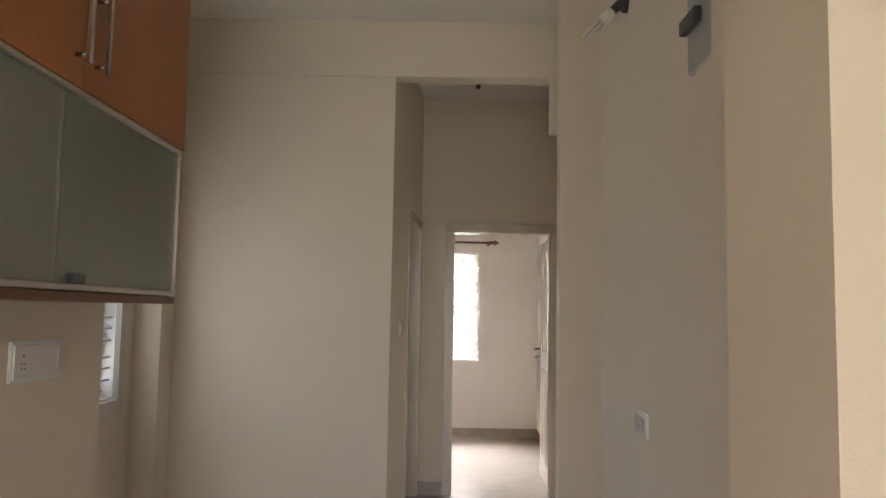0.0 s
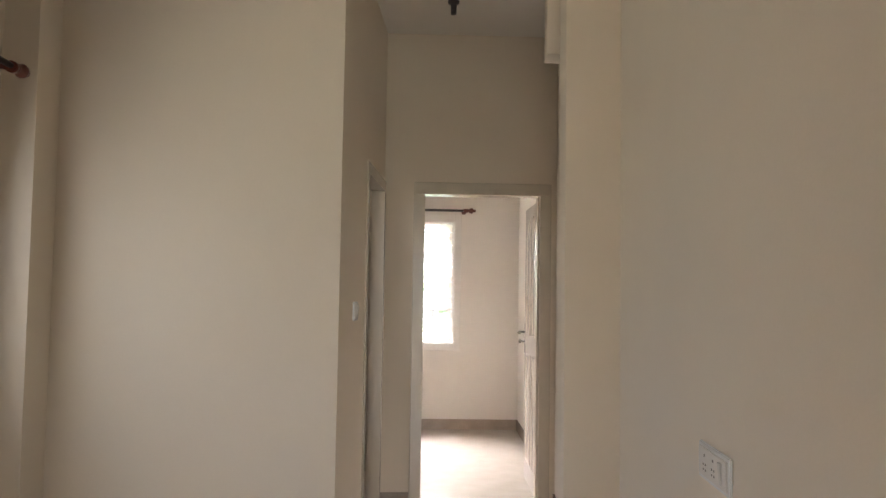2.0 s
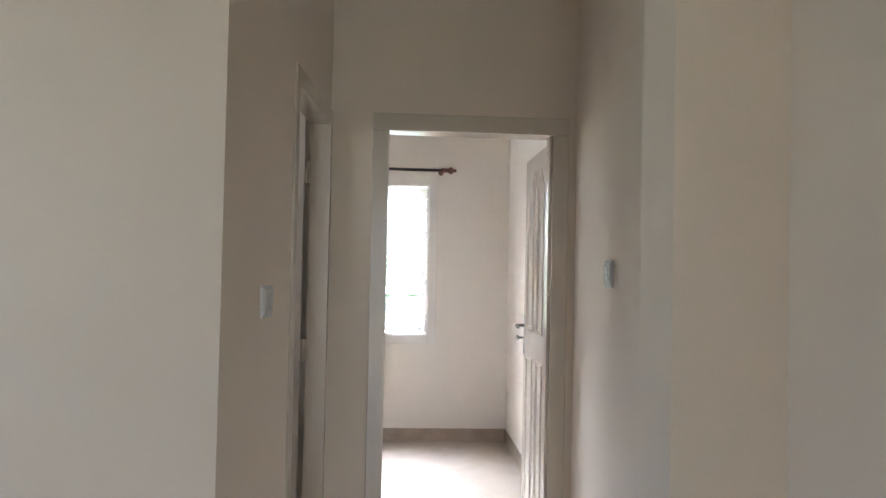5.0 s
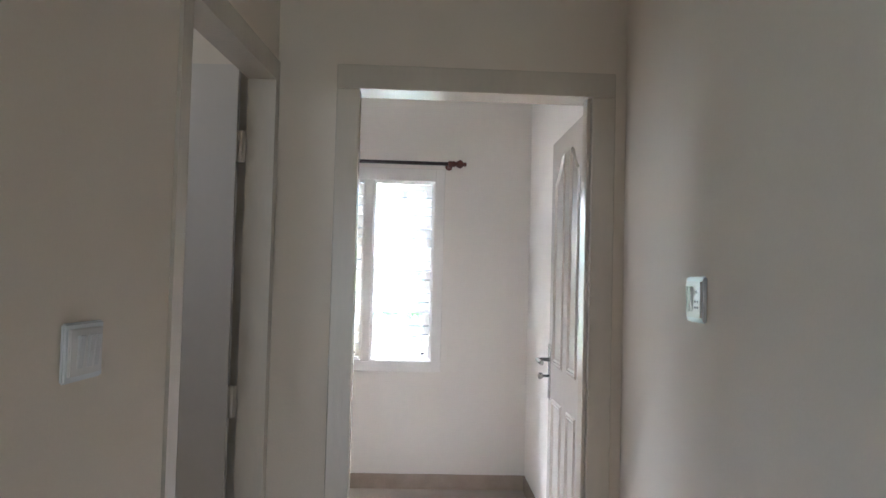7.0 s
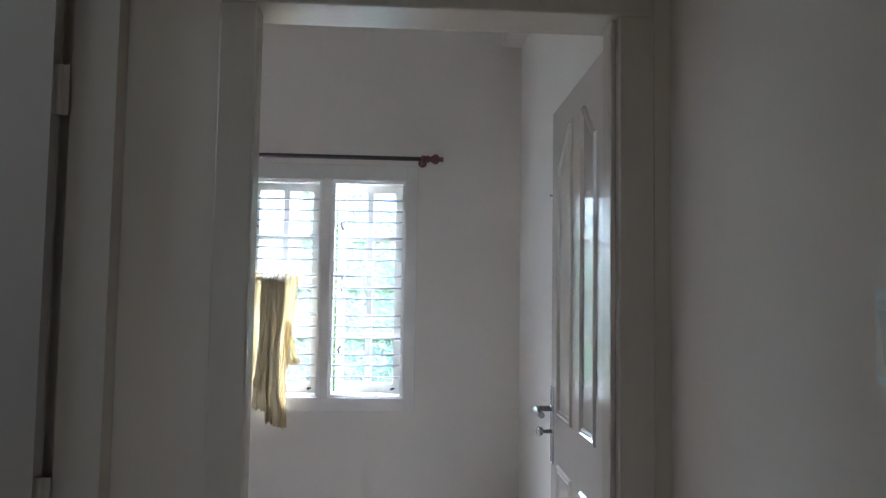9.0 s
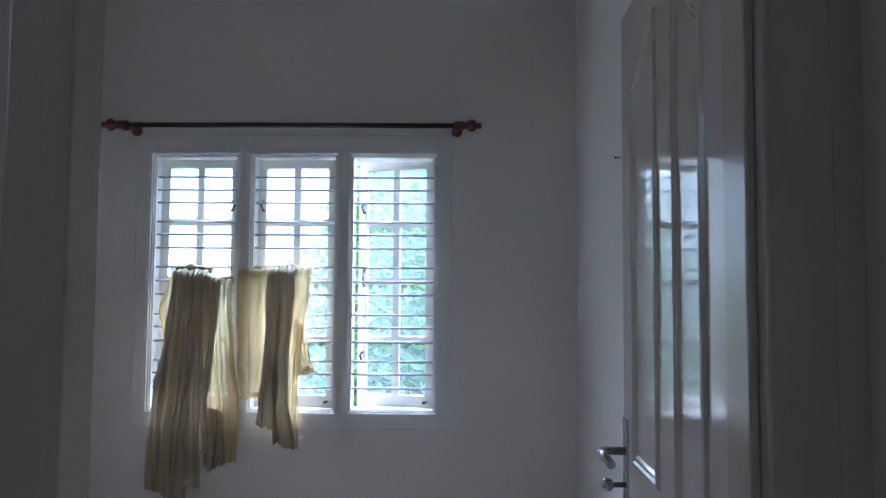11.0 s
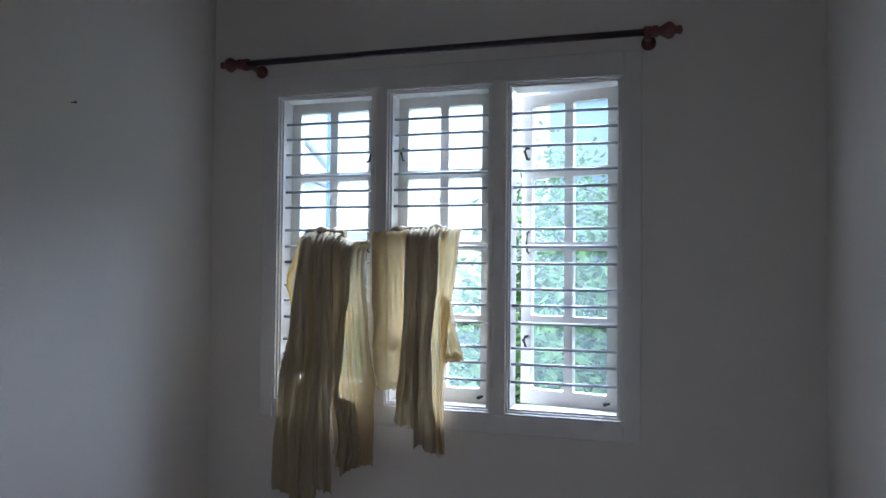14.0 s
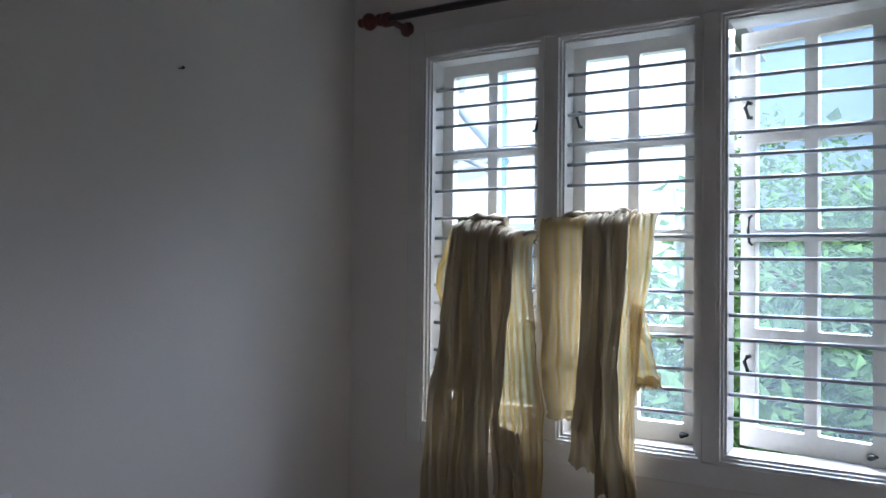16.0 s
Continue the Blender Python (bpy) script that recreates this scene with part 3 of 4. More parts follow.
def barred_window(name, place, w, lights, label, z0, z1, open_last):
    """A casement of so many lights; place maps (along, z, depth outwards) to the world."""
    win = empty_thing(name, place(w / 2, z0, 0.1), label, "window", kind="structure")
    mull = 0.042
    lw = (w - (lights - 1) * mull) / lights

    def slab(nm, u0, u1, v0, v1, e0, e1, mat, parent):
        bm = bmesh.new()
        vs = [bm.verts.new(place(u, v, e)) for e in (e0, e1) for u, v in ((u0, v0), (u1, v0), (u1, v1), (u0, v1))]
        for f in ((0, 1, 2, 3), (7, 6, 5, 4), (0, 4, 5, 1), (1, 5, 6, 2), (2, 6, 7, 3), (3, 7, 4, 0)):
            bm.faces.new([vs[i] for i in f])
        bmesh.ops.recalc_face_normals(bm, faces=bm.faces[:])
        bmesh.ops.bevel(bm, geom=bm.edges[:], offset=0.003, segments=1, affect="EDGES")
        return part(nm, bm, mat, parent)

    out = 0.062
    slab("window_frame", -out, 0, z0 - 0.068, z1 + 0.08, -0.006, 0.13, M_WINFRAME, win)
    slab("window_frame", w, w + out, z0 - 0.068, z1 + 0.08, -0.006, 0.13, M_WINFRAME, win)
    slab("window_frame", 0, w, z1, z1 + 0.08, -0.006, 0.13, M_WINFRAME, win)
    slab("window_sill", 0, w, z0 - 0.068, z0, -0.006, 0.13, M_WINFRAME, win)
    for i in range(1, lights):
        u = i * lw + (i - 1) * mull
        slab("mullion", u, u + mull, z0, z1, -0.004, 0.13, M_WINFRAME, win)
    for i in range(lights):
        u = i * (lw + mull)
        # stepped beading round each light
        bm = bmesh.new()
        pts = [(u, z0), (u + lw, z0), (u + lw, z1), (u, z1)]
        add_mould(bm, pts, lambda a, b, h: place(a, b, -h), [(-0.006, -0.002), (-0.002, 0.006), (0.008, 0.006), (0.010, -0.004), (0.016, -0.004), (0.018, -0.014), (0.024, -0.014), (0.026, -0.11)])
        part("beading", bm, M_WINFRAME, win)
        hz = z1 - z0 - 0.05
        for f in BAR_AT:
            bm = bmesh.new()
            z = z1 - 0.025 - f * hz
            add_tube(bm, [place(u + 0.02, z, 0.04), place(u + lw - 0.02, z, 0.04)], 0.0058, 8)
            part("bar", bm, M_BAR, win)
        a = radians(13) if (open_last and i == lights - 1) else 0.0
        s0, s1 = u + 0.024, u + lw - 0.024

        def sash(p, q, d, s0=s0, s1=s1, a=a):
            """Hinged on its far side when open, swinging outwards."""
            back = (s1 - s0) - p
            return place(s1 - back * math.cos(a) + d * math.sin(a), z0 + 0.022 + q, 0.085 + back * math.sin(a) + d * math.cos(a))

        shutter(win, sash, s1 - s0, z1 - z0 - 0.046, i != 0)
    return win


barred_window("window_1", lambda u, z, d: Vector((WX0 + u, WY + d, z)), WX1 - WX0, 3,
              "white enamelled three-light window with iron bars and glazed shutters, one ajar", WZ0, WZ1, True)
barred_window("window_2", lambda u, z, d: Vector((-1.98 - d, 1.62 + u, z)), 1.318, 3,
              "white enamelled barred window in the living room bay", 0.923, 2.09, False)


# ---- curtain rods ----
def curtain_rod(place, u0, u1, label):
    """place maps (along, z offset, off the wall)."""
    rod = empty_thing("curtain_rod", place((u0 + u1) / 2, 0, 0), label, "curtain rod")
    bm = bmesh.new()
    add_tube(bm, [place(u0 + 0.10, 0, 0.13), place(u1 - 0.10, 0, 0.13)], 0.0125, 12)
    part("pole", bm, M_ROD, rod)
    for e, s in ((u0, 1), (u1, -1)):
        bm = bmesh.new()
        prof = [(0.105, 0.013), (0.10, 0.019), (0.085, 0.021), (0.075, 0.014), (0.06, 0.024), (0.047, 0.030), (0.034, 0.027), (0.024, 0.014), (0.018, 0.013), (0.010, 0.016), (0.003, 0.012), (0.0, 0.004)]
        add_tube(bm, [place(e + s * a, 0, 0.13) for a, _ in prof], [r for _, r in prof], 14)
        part("finial", bm, M_FINIAL, rod, "turned mahogany finial")
        bm = bmesh.new()
        b = e + s * 0.115
        add_tube(bm, [place(b, -0.002, 0), place(b, -0.002, 0.008), place(b, -0.002, 0.012), place(b, -0.002, 0.09), place(b, -0.002, 0.12)], [0.026, 0.026, 0.011, 0.011, 0.016], 12)
        add_tube(bm, [place(b - 0.012, -0.004, 0.13), place(b + 0.012, -0.004, 0.13)], 0.024, 14)
        part("bracket", bm, M_FINIAL, rod, "turned mahogany bracket")
    return rod


curtain_rod(lambda u, z, d: Vector((u, WY - d, 2.218 + z)), -1.445, 0.340, "dark lacquered curtain rod with mahogany finials above the window")
curtain_rod(lambda u, z, d: Vector((-1.98 + d, u, 2.275 + z)), 1.40, 3.06, "dark lacquered curtain rod in the window bay")


# ---- garments on the window bars ----
def along(pts, t):
    """A point at 0..1 of a run of (x, z) points."""
    q = t * (len(pts) - 1)
    k = min(int(q), len(pts) - 2)
    w = q - k
    w = w * w * (3 - 2 * w) * 0.5 + w * 0.5
    return pts[k][0] + (pts[k + 1][0] - pts[k][0]) * w, pts[k][1] + (pts[k + 1][1] - pts[k][1]) * w


def cloth_sheet(bm, left, right, folds, seed, depth, base, over=True, nu=70, nv=56):
    """Hanging cloth between two side edges, creased from the bar downwards; over: its top turns back over the bar."""
    uvl = bm.loops.layers.uv.verify()
    wide = abs(right[0][0] - left[0][0]) * 1.5
    rows, uvs = [], []
    for j in range(nv + 1):
        t = j / nv
        (xl, zl), (xr, zr) = along(left, t), along(right, t)
        row, uvr = [], []
        for i in range(nu + 1):
            s = i / nu
            # creases run down from the bar, splay and merge
            c = s * folds + 0.55 * noise.noise(Vector((s * 2.1, t * 1.7, seed))) + 0.25 * (s - 0.5) * t
            ridge = 1 - 2.2 * abs(noise.noise(Vector((c, 0.55 * t + seed, seed * 1.7))))
            small = noise.noise(Vector((s * folds * 2.4 + seed, t * 5.0, 4.0)))
            slack = noise.noise(Vector((s * 3.0, t * 6.5 + seed, 9.0)))
            fringe = 1.0 if j == nv else 0.0
            x = xl + (xr - xl) * s + 0.008 * noise.noise(Vector((t * 5, seed, s * 2))) + 0.004 * small
            z = zl + (zr - zl) * s + (0.014 * noise.noise(Vector((s * 9, seed, 2.0))) * (1 - t) + 0.012 * fringe * noise.noise(Vector((s * 13, seed, 5.0))) if over or fringe else 0)
            y = 7.696 - base - depth * (0.5 + 0.5 * ridge) * (0.55 + 0.45 * min(1, 2.5 * t)) - 0.005 * small - 0.016 * slack * min(1, 4 * t)
            if over and t < 0.07:
                w = t / 0.07
                y = 7.752 + (y - 7.752) * math.sin(w * math.pi / 2)
                z += 0.010 * math.sin(w * math.pi)
            row.append(bm.verts.new((x, min(y, 7.757), z)))
            uvr.append((s * wide, z))
        rows.append(row)
        uvs.append(uvr)
    for j in range(nv):
        for i in range(nu):
            f = bm.faces.new((rows[j][i], rows[j][i + 1], rows[j + 1][i + 1], rows[j + 1][i]))
            f.smooth = True
            for lp, c in zip(f.loops, (uvs[j][i], uvs[j][i + 1], uvs[j + 1][i + 1], uvs[j + 1][i])):
                lp[uvl].uv = c


def cloth_roll(bm, x0, x1, z, radius, seed):
    """A crumpled roll of cloth lying over a bar."""
    n, segs = 26, 20
    uvl = bm.loops.layers.uv.verify()
    rings = []
    for i in range(n + 1):
        s = i / n
        ring = []
        for k in range(segs):
            a = 2 * math.pi * k / segs
            r = radius * (0.35 + 0.65 * math.sin(math.pi * min(1, max(0, 0.06 + 0.88 * s))) ** 0.5) * (1 + 0.55 * noise.noise(Vector((s * 5, math.cos(a) * 1.3, math.sin(a) * 1.3 + seed))))
            ring.append(bm.verts.new((x0 + (x1 - x0) * s, 7.738 + r * 1.25 * math.cos(a), z + 0.010 * noise.noise(Vector((s * 4, seed, 0))) + r * math.sin(a))))
        rings.append(ring)
    for r0, r1 in zip(rings, rings[1:]):
        for k in range(segs):
            f = bm.faces.new((r0[k], r0[(k + 1) % segs], r1[(k + 1) % segs], r1[k]))
            f.smooth = True
            for lp in f.loops:
                lp[uvl].uv = (lp.vert.co.x + 0.5 * lp.vert.co.y, lp.vert.co.z)
    bm.faces.new(rings[0][::-1])
    bm.faces.new(rings[-1])


def garment(name, sheets, rolls, label):
    first = sheets[0][2]["left"][0]
    e = empty_thing(name, (first[0], 7.70, first[1]), label, "garment", "clothes on the window bars")
    for nm, mat, kw in sheets:
        bm = bmesh.new()
        cloth_sheet(bm, **kw)
        part(nm, bm, mat, e)
    for kw in rolls:
        bm = bmesh.new()
        cloth_roll(bm, **kw)
        part("bunched_top", bm, M_CLOTH, e)
    return e


garment("hanging_garment", [
    ("cloth_body", M_CLOTH, dict(left=[(-1.085, 1.55), (-1.085, 1.3), (-1.09, 1.0), (-1.115, 0.75), (-1.12, 0.45)],
                                 right=[(-0.995, 1.55), (-0.99, 1.3), (-0.995, 1.0), (-1.01, 0.75), (-1.015, 0.44)], folds=2.8, seed=1.3, depth=0.062, base=0.016, nu=50)),
    ("cloth_side", M_CLOTH, dict(left=[(-1.108, 1.548), (-1.12, 1.38), (-1.135, 1.2), (-1.175, 1.0), (-1.20, 0.75), (-1.205, 0.53)],
                                 right=[(-1.055, 1.55), (-1.06, 1.38), (-1.065, 1.2), (-1.085, 1.0), (-1.10, 0.75), (-1.10, 0.49)], folds=2.3, seed=12.3, depth=0.055, base=0.028, nu=44)),
    ("cloth_front", M_CLOTH, dict(left=[(-1.03, 1.548), (-1.03, 1.3), (-1.04, 1.0), (-1.05, 0.75), (-1.04, 0.57)],
                                  right=[(-0.955, 1.545), (-0.955, 1.3), (-0.95, 1.0), (-0.962, 0.75), (-0.95, 0.52)], folds=2.2, seed=15.8, depth=0.05, base=0.036, nu=40)),
    ("cloth_fold", M_CLOTH, dict(left=[(-0.985, 1.535), (-0.98, 1.2), (-0.97, 0.9), (-0.955, 0.68)], right=[(-0.885, 1.505), (-0.895, 1.25), (-0.925, 0.95), (-0.915, 0.70)],
                                 folds=2.2, seed=5.1, depth=0.04, base=0.03, nu=40)),
    ("sheer_back", M_SHEER, dict(left=[(-1.0, 1.51), (-0.985, 1.2), (-0.965, 0.9), (-0.95, 0.62)], right=[(-0.835, 1.498), (-0.828, 1.2), (-0.792, 0.95), (-0.80, 0.64)],
                                 folds=4.5, seed=8.4, depth=0.032, base=0.004)),
    ("sleeve", M_SHEER, dict(left=[(-1.125, 1.535), (-1.165, 1.41), (-1.186, 1.33), (-1.160, 1.25), (-1.142, 1.16)], right=[(-1.085, 1.53), (-1.09, 1.41), (-1.095, 1.33), (-1.10, 1.25), (-1.11, 1.15)],
                             folds=1.6, seed=3.7, depth=0.018, base=0.012, nu=30)),
    ("cloth_flap", M_CLOTH, dict(left=[(-1.145, 1.24), (-1.172, 1.12), (-1.202, 1.00)], right=[(-1.10, 1.24), (-1.10, 1.12), (-1.12, 0.985)], folds=1.5, seed=6.2, depth=0.02, base=0.014, over=False, nu=24)),
    ("cloth_tail", M_CLOTH, dict(left=[(-0.935, 0.90), (-0.93, 0.78), (-0.925, 0.60)], right=[(-0.87, 0.88), (-0.85, 0.76), (-0.855, 0.64)], folds=2.6, seed=2.6, depth=0.045, base=0.02, over=False, nu=30)),
], [dict(x0=-1.125, x1=-0.955, z=1.545, radius=0.027, seed=2.0), dict(x0=-0.965, x1=-0.83, z=1.497, radius=0.016, seed=7.0)],
    "long cream striped cotton garment bunched over the window bars")
garment("hanging_garment", [
    ("cloth_body", M_CLOTH, dict(left=[(-0.615, 1.56), (-0.615, 1.3), (-0.625, 1.1), (-0.63, 0.9), (-0.625, 0.745)],
                                 right=[(-0.53, 1.565), (-0.54, 1.3), (-0.552, 1.1), (-0.548, 0.9), (-0.525, 0.705)], folds=2.4, seed=4.4, depth=0.06, base=0.016, nu=48)),
    ("cloth_front", M_CLOTH, dict(left=[(-0.67, 1.565), (-0.662, 1.3), (-0.675, 1.1), (-0.69, 0.95), (-0.703, 0.825)],
                                  right=[(-0.585, 1.565), (-0.59, 1.3), (-0.60, 1.1), (-0.605, 0.9), (-0.61, 0.79)], folds=2.1, seed=21.4, depth=0.045, base=0.03, nu=40)),
    ("sheer_back", M_SHEER, dict(left=[(-0.818, 1.557), (-0.816, 1.3), (-0.808, 1.1), (-0.79, 0.965)], right=[(-0.62, 1.56), (-0.62, 1.3), (-0.63, 1.1), (-0.645, 0.965)], folds=2.2, seed=9.1, depth=0.022, base=0.004)),
    ("hem", M_SHEER, dict(left=[(-0.79, 0.972), (-0.788, 0.935)], right=[(-0.65, 0.972), (-0.65, 0.94)], folds=2.2, seed=9.1, depth=0.022, base=0.007, over=False, nu=40, nv=4)),
    ("sheer_front", M_SHEER, dict(left=[(-0.575, 1.562), (-0.575, 1.2), (-0.565, 0.9), (-0.54, 0.71)], right=[(-0.456, 1.562), (-0.472, 1.4), (-0.496, 1.2), (-0.515, 0.95), (-0.505, 0.71)], folds=2.6, seed=7.7, depth=0.03, base=0.006, nu=44)),
    ("sleeve", M_SHEER, dict(left=[(-0.535, 1.33), (-0.53, 1.2), (-0.515, 1.055)], right=[(-0.492, 1.29), (-0.472, 1.18), (-0.440, 1.065)], folds=1.5, seed=1.9, depth=0.016, base=0.004, over=False, nu=26)),
    ("cuff", M_SHEER, dict(left=[(-0.517, 1.085), (-0.513, 1.048)], right=[(-0.447, 1.095), (-0.437, 1.058)], folds=1.5, seed=1.9, depth=0.016, base=0.007, over=False, nu=26, nv=4)),
], [dict(x0=-0.822, x1=-0.645, z=1.548, radius=0.022, seed=4.0), dict(x0=-0.665, x1=-0.525, z=1.555, radius=0.018, seed=9.0)],
    "short cream and yellow striped sheer cotton garment over the bars")


# ---- crockery cabinet ----
cab = empty_thing("crockery_cabinet", (-1.2, 0.6, 1.43), "orange wood laminate wall cabinet with frosted glass lower doors", "cabinet")
KF, KY0, KY1 = -1.09, -0.05, 1.246
box_part("carcass_top", (-1.345, KF - 0.02, KY0, KY1, 2.60, 2.62), M_WOODDARK, cab)
box_part("carcass_middle", (-1.345, KF - 0.02, KY0, KY1, 1.905, 1.925), M_WOODDARK, cab)
box_part("carcass_bottom", (-1.345, KF - 0.004, KY0, KY1 - 0.012, 1.428, 1.450), M_WOODDARK, cab, 0.002)
box_part("side_panel", (-1.345, KF - 0.02, KY1 - 0.020, KY1, 1.925, 2.60), M_WOOD, cab, 0.001)
box_part("side_panel", (-1.345, KF - 0.02, KY0, KY0 + 0.020, 1.925, 2.60), M_WOOD, cab, 0.001)
box_part("side_panel", (-1.345, KF - 0.02, KY1 - 0.030, KY1 - 0.012, 1.45, 1.905), M_WOODDARK, cab, 0.001)
box_part("side_panel", (-1.345, KF - 0.02, KY0, KY0 + 0.018, 1.45, 1.905), M_WOODDARK, cab, 0.001)
box_part("back_panel", (-1.343, -1.333, KY0 + 0.02, KY1 - 0.02, 1.45, 2.60), M_BACK_SHADE, cab)
box_part("shelf", (-1.333, KF - 0.018, KY0 + 0.02, KY1 - 0.031, 1.680, 1.710), M_WHITEBOARD, cab)
seam = 0.597
for ya, yb, hy in ((KY0, seam - 0.0015, seam - 0.045), (seam + 0.0015, KY1, seam + 0.045)):
    d = box_part("door", (KF - 0.019, KF, ya, yb, 1.899, 2.62), M_WOOD, cab, 0.0015)
    bm = bmesh.new()
    add_box(bm, KF + 0.026, KF + 0.036, hy - 0.006, hy + 0.006, 1.945, 2.14, 0.001)
    for z in (1.965, 2.12):
        add_tube(bm, [(KF, hy, z), (KF + 0.028, hy, z)], 0.005, 8)
    part("handle", bm, M_STEEL, d, "square brushed steel bar handle")
bm = bmesh.new()
add_mould(bm, [(KY0 + 0.002, 1.452), (KY1 - 0.014, 1.452), (KY1 - 0.014, 1.897), (KY0 + 0.002, 1.897)], lambda u, v, h: Vector((KF - 0.016 + h, u, v)),
          [(0, 0.0), (0, 0.014), (0.003, 0.016), (0.011, 0.016), (0.014, 0.010), (0.014, 0.0)])
part("glass_door_frame", bm, M_ALU, cab, "slim aluminium frame round the glass")
for ya, yb, ky in ((KY0 + 0.012, 0.534, 0), (0.539, KY1 - 0.024, 0.61)):
    g = box_part("glass_door", (KF - 0.012, KF - 0.008, ya, yb, 1.462, 1.887), M_FROST, cab, 0, "frosted greenish glass door")
    g.visible_shadow = False
    if ky:
        box_part("pull", (KF - 0.008, KF + 0.012, ky - 0.022, ky + 0.022, 1.468, 1.490), M_METERBAND, g, 0.003, "small dark metal pull")


# ---- switch boards ----
def plate(name, place, w, h, rockers, holes, label):
    """A switch board; place maps (along, up, off the wall)."""
    e = empty_thing(name, place(0, 0, 0), label, "switch board")

    def blk(nm, u0, u1, v0, v1, d0, d1, mat, parent, bev=0.0015, slope=0.0):
        bm = bmesh.new()
        vs = [bm.verts.new(place(u, v, d + (slope * ((v - v0) / (v1 - v0)) if d == d1 else 0))) for d in (d0, d1) for u, v in ((u0, v0), (u1, v0), (u1, v1), (u0, v1))]
        for f in ((0, 1, 2, 3), (7, 6, 5, 4), (0, 4, 5, 1), (1, 5, 6, 2), (2, 6, 7, 3), (3, 7, 4, 0)):
            bm.faces.new([vs[i] for i in f])
        bmesh.ops.recalc_face_normals(bm, faces=bm.faces[:])
        if bev:
            bmesh.ops.bevel(bm, geom=bm.edges[:], offset=bev, segments=2, affect="EDGES")
        return part(nm, bm, mat, parent)

    blk("rim", -w / 2, w / 2, -h / 2, h / 2, 0, 0.008, M_PLATE_EDGE, e, 0.003)
    face = blk("face_plate", -w / 2 + 0.010, w / 2 - 0.010, -h / 2 + 0.010, h / 2 - 0.010, 0.004, 0.012, M_PLATE, e)
    for u in rockers:
        blk("rocker", u - 0.0085, u + 0.0085, -h * 0.28, h * 0.28, 0.010, 0.0125, M_ROCKER, face, 0.0008, 0.005)
    for u in holes:
        bm = bmesh.new()
        for du, dv, r in ((0, 0.016, 0.0035), (-0.008, -0.004, 0.0026), (0.008, -0.004, 0.0026), (-0.008, -0.016, 0.0026), (0.008, -0.016, 0.0026)):
            add_tube(bm, [place(u + du, dv, 0.0118), place(u + du, dv, 0.0128)], r, 8)
        part("socket_holes", bm, M_SOCKET, face, "black socket holes")
    return e


plate("switch_board", lambda u, v, d: Vector((left_x(3.751 + u) + d, 3.751 + u, 1.308 + v)), 0.125, 0.095, (-0.022, 0.010, 0.030), (), "white switch board with three rockers on the passage wall")
plate("switch_board", lambda u, v, d: Vector((right_x(4.048 - u) - d, 4.048 - u, 1.411 + v)), 0.130, 0.095, (-0.032, -0.010), (0.028,), "white switch board with chrome rockers and a socket")
plate("switch_board", lambda u, v, d: Vector((sock_x(1.638 - u) - d, 1.638 - u, 1.041 + v)), 0.21, 0.085, (0.06,), (-0.05, 0.01), "white power socket board on the living room wall")
plate("switch_board", lambda u, v, d: Vector((-1.345 + d, 0.94 + u, 1.274 + v)), 0.26, 0.105, (0.10,), (-0.08,), "white socket board under the cabinet")
plate("switch_board", lambda u, v, d: Vector((bed_left(6.455 + u) + d, 6.455 + u, 0.827 + v)), 0.125, 0.095, (0.02,), (-0.02,), "white socket board low on the bedroom wall")

# ---- distribution box and wall lamp ----
box = empty_thing("distribution_box", (sock_x(0.8), 0.85, 2.1), "grey sheet metal distribution box with a dark cover", "fuse box")
box_part("body", (sock_x(0.9) - 0.012, sock_x(0.9) + 0.03, 0.42, 0.915, 2.055, 2.45), M_METER, box, 0.004)
box_part("breaker_cover", (sock_x(0.9) - 0.032, sock_x(0.9) - 0.012, 0.80, 0.925, 2.165, 2.205), M_METERBAND, box, 0.004)
lamp = empty_thing("wall_lamp", (sock_x(1.9), 1.9, 2.70), "unlit white fluorescent tube lamp in an angled holder", "lamp")
bm = bmesh.new()
lx = sock_x(1.93)
way = Vector((-0.62, 0.10, -0.60)).normalized()
root = Vector((lx - 0.028, 1.93, 2.685))
add_tube(bm, [(lx, 1.93, 2.69), (lx - 0.02, 1.93, 2.69), (lx - 0.022, 1.93, 2.69), root + way * 0.045], [0.045, 0.042, 0.02, 0.018], 14)
part("holder", bm, M_METERBAND, lamp, "dark bulb holder")
bm = bmesh.new()
add_tube(bm, [root + way * 0.045, root + way * 0.06, root + way * 0.098, root + way * 0.108], [0.018, 0.028, 0.029, 0.020], 14)
part("ballast", bm, M_BULB, lamp)
for dx, dz in ((0.012, 0.010), (-0.012, 0.010), (0.012, -0.010), (-0.012, -0.010)):
    bm = bmesh.new()
    off = Vector((0, dx, 0)) + Vector((0.7, 0, -0.7)) * dz
    add_tube(bm, [root + way * 0.106 + off, root + way * 0.195 + off, root + way * 0.2 + off], [0.0075, 0.0075, 0.004], 8)
    part("tube", bm, M_BULB, lamp)
holder = empty_thing("ceiling_lamp_holder", (-0.056, 4.35, CEIL), "small dark bulb holder on the passage ceiling", "lamp holder")
bm = bmesh.new()
add_tube(bm, [(-0.056, 4.35, CEIL), (-0.056, 4.35, CEIL - 0.015), (-0.056, 4.35, CEIL - 0.02), (-0.056, 4.35, CEIL - 0.08)], [0.035, 0.033, 0.018, 0.016], 14)
part("body", bm, M_METERBAND, holder)

# ---- outdoors ----
bm = bmesh.new()
add_box(bm, -400, 400, -300, 600, -3.6, -3.3)
thing("ground", bm, M_GRASS, "rough green ground below the window", "ground", kind="structure")


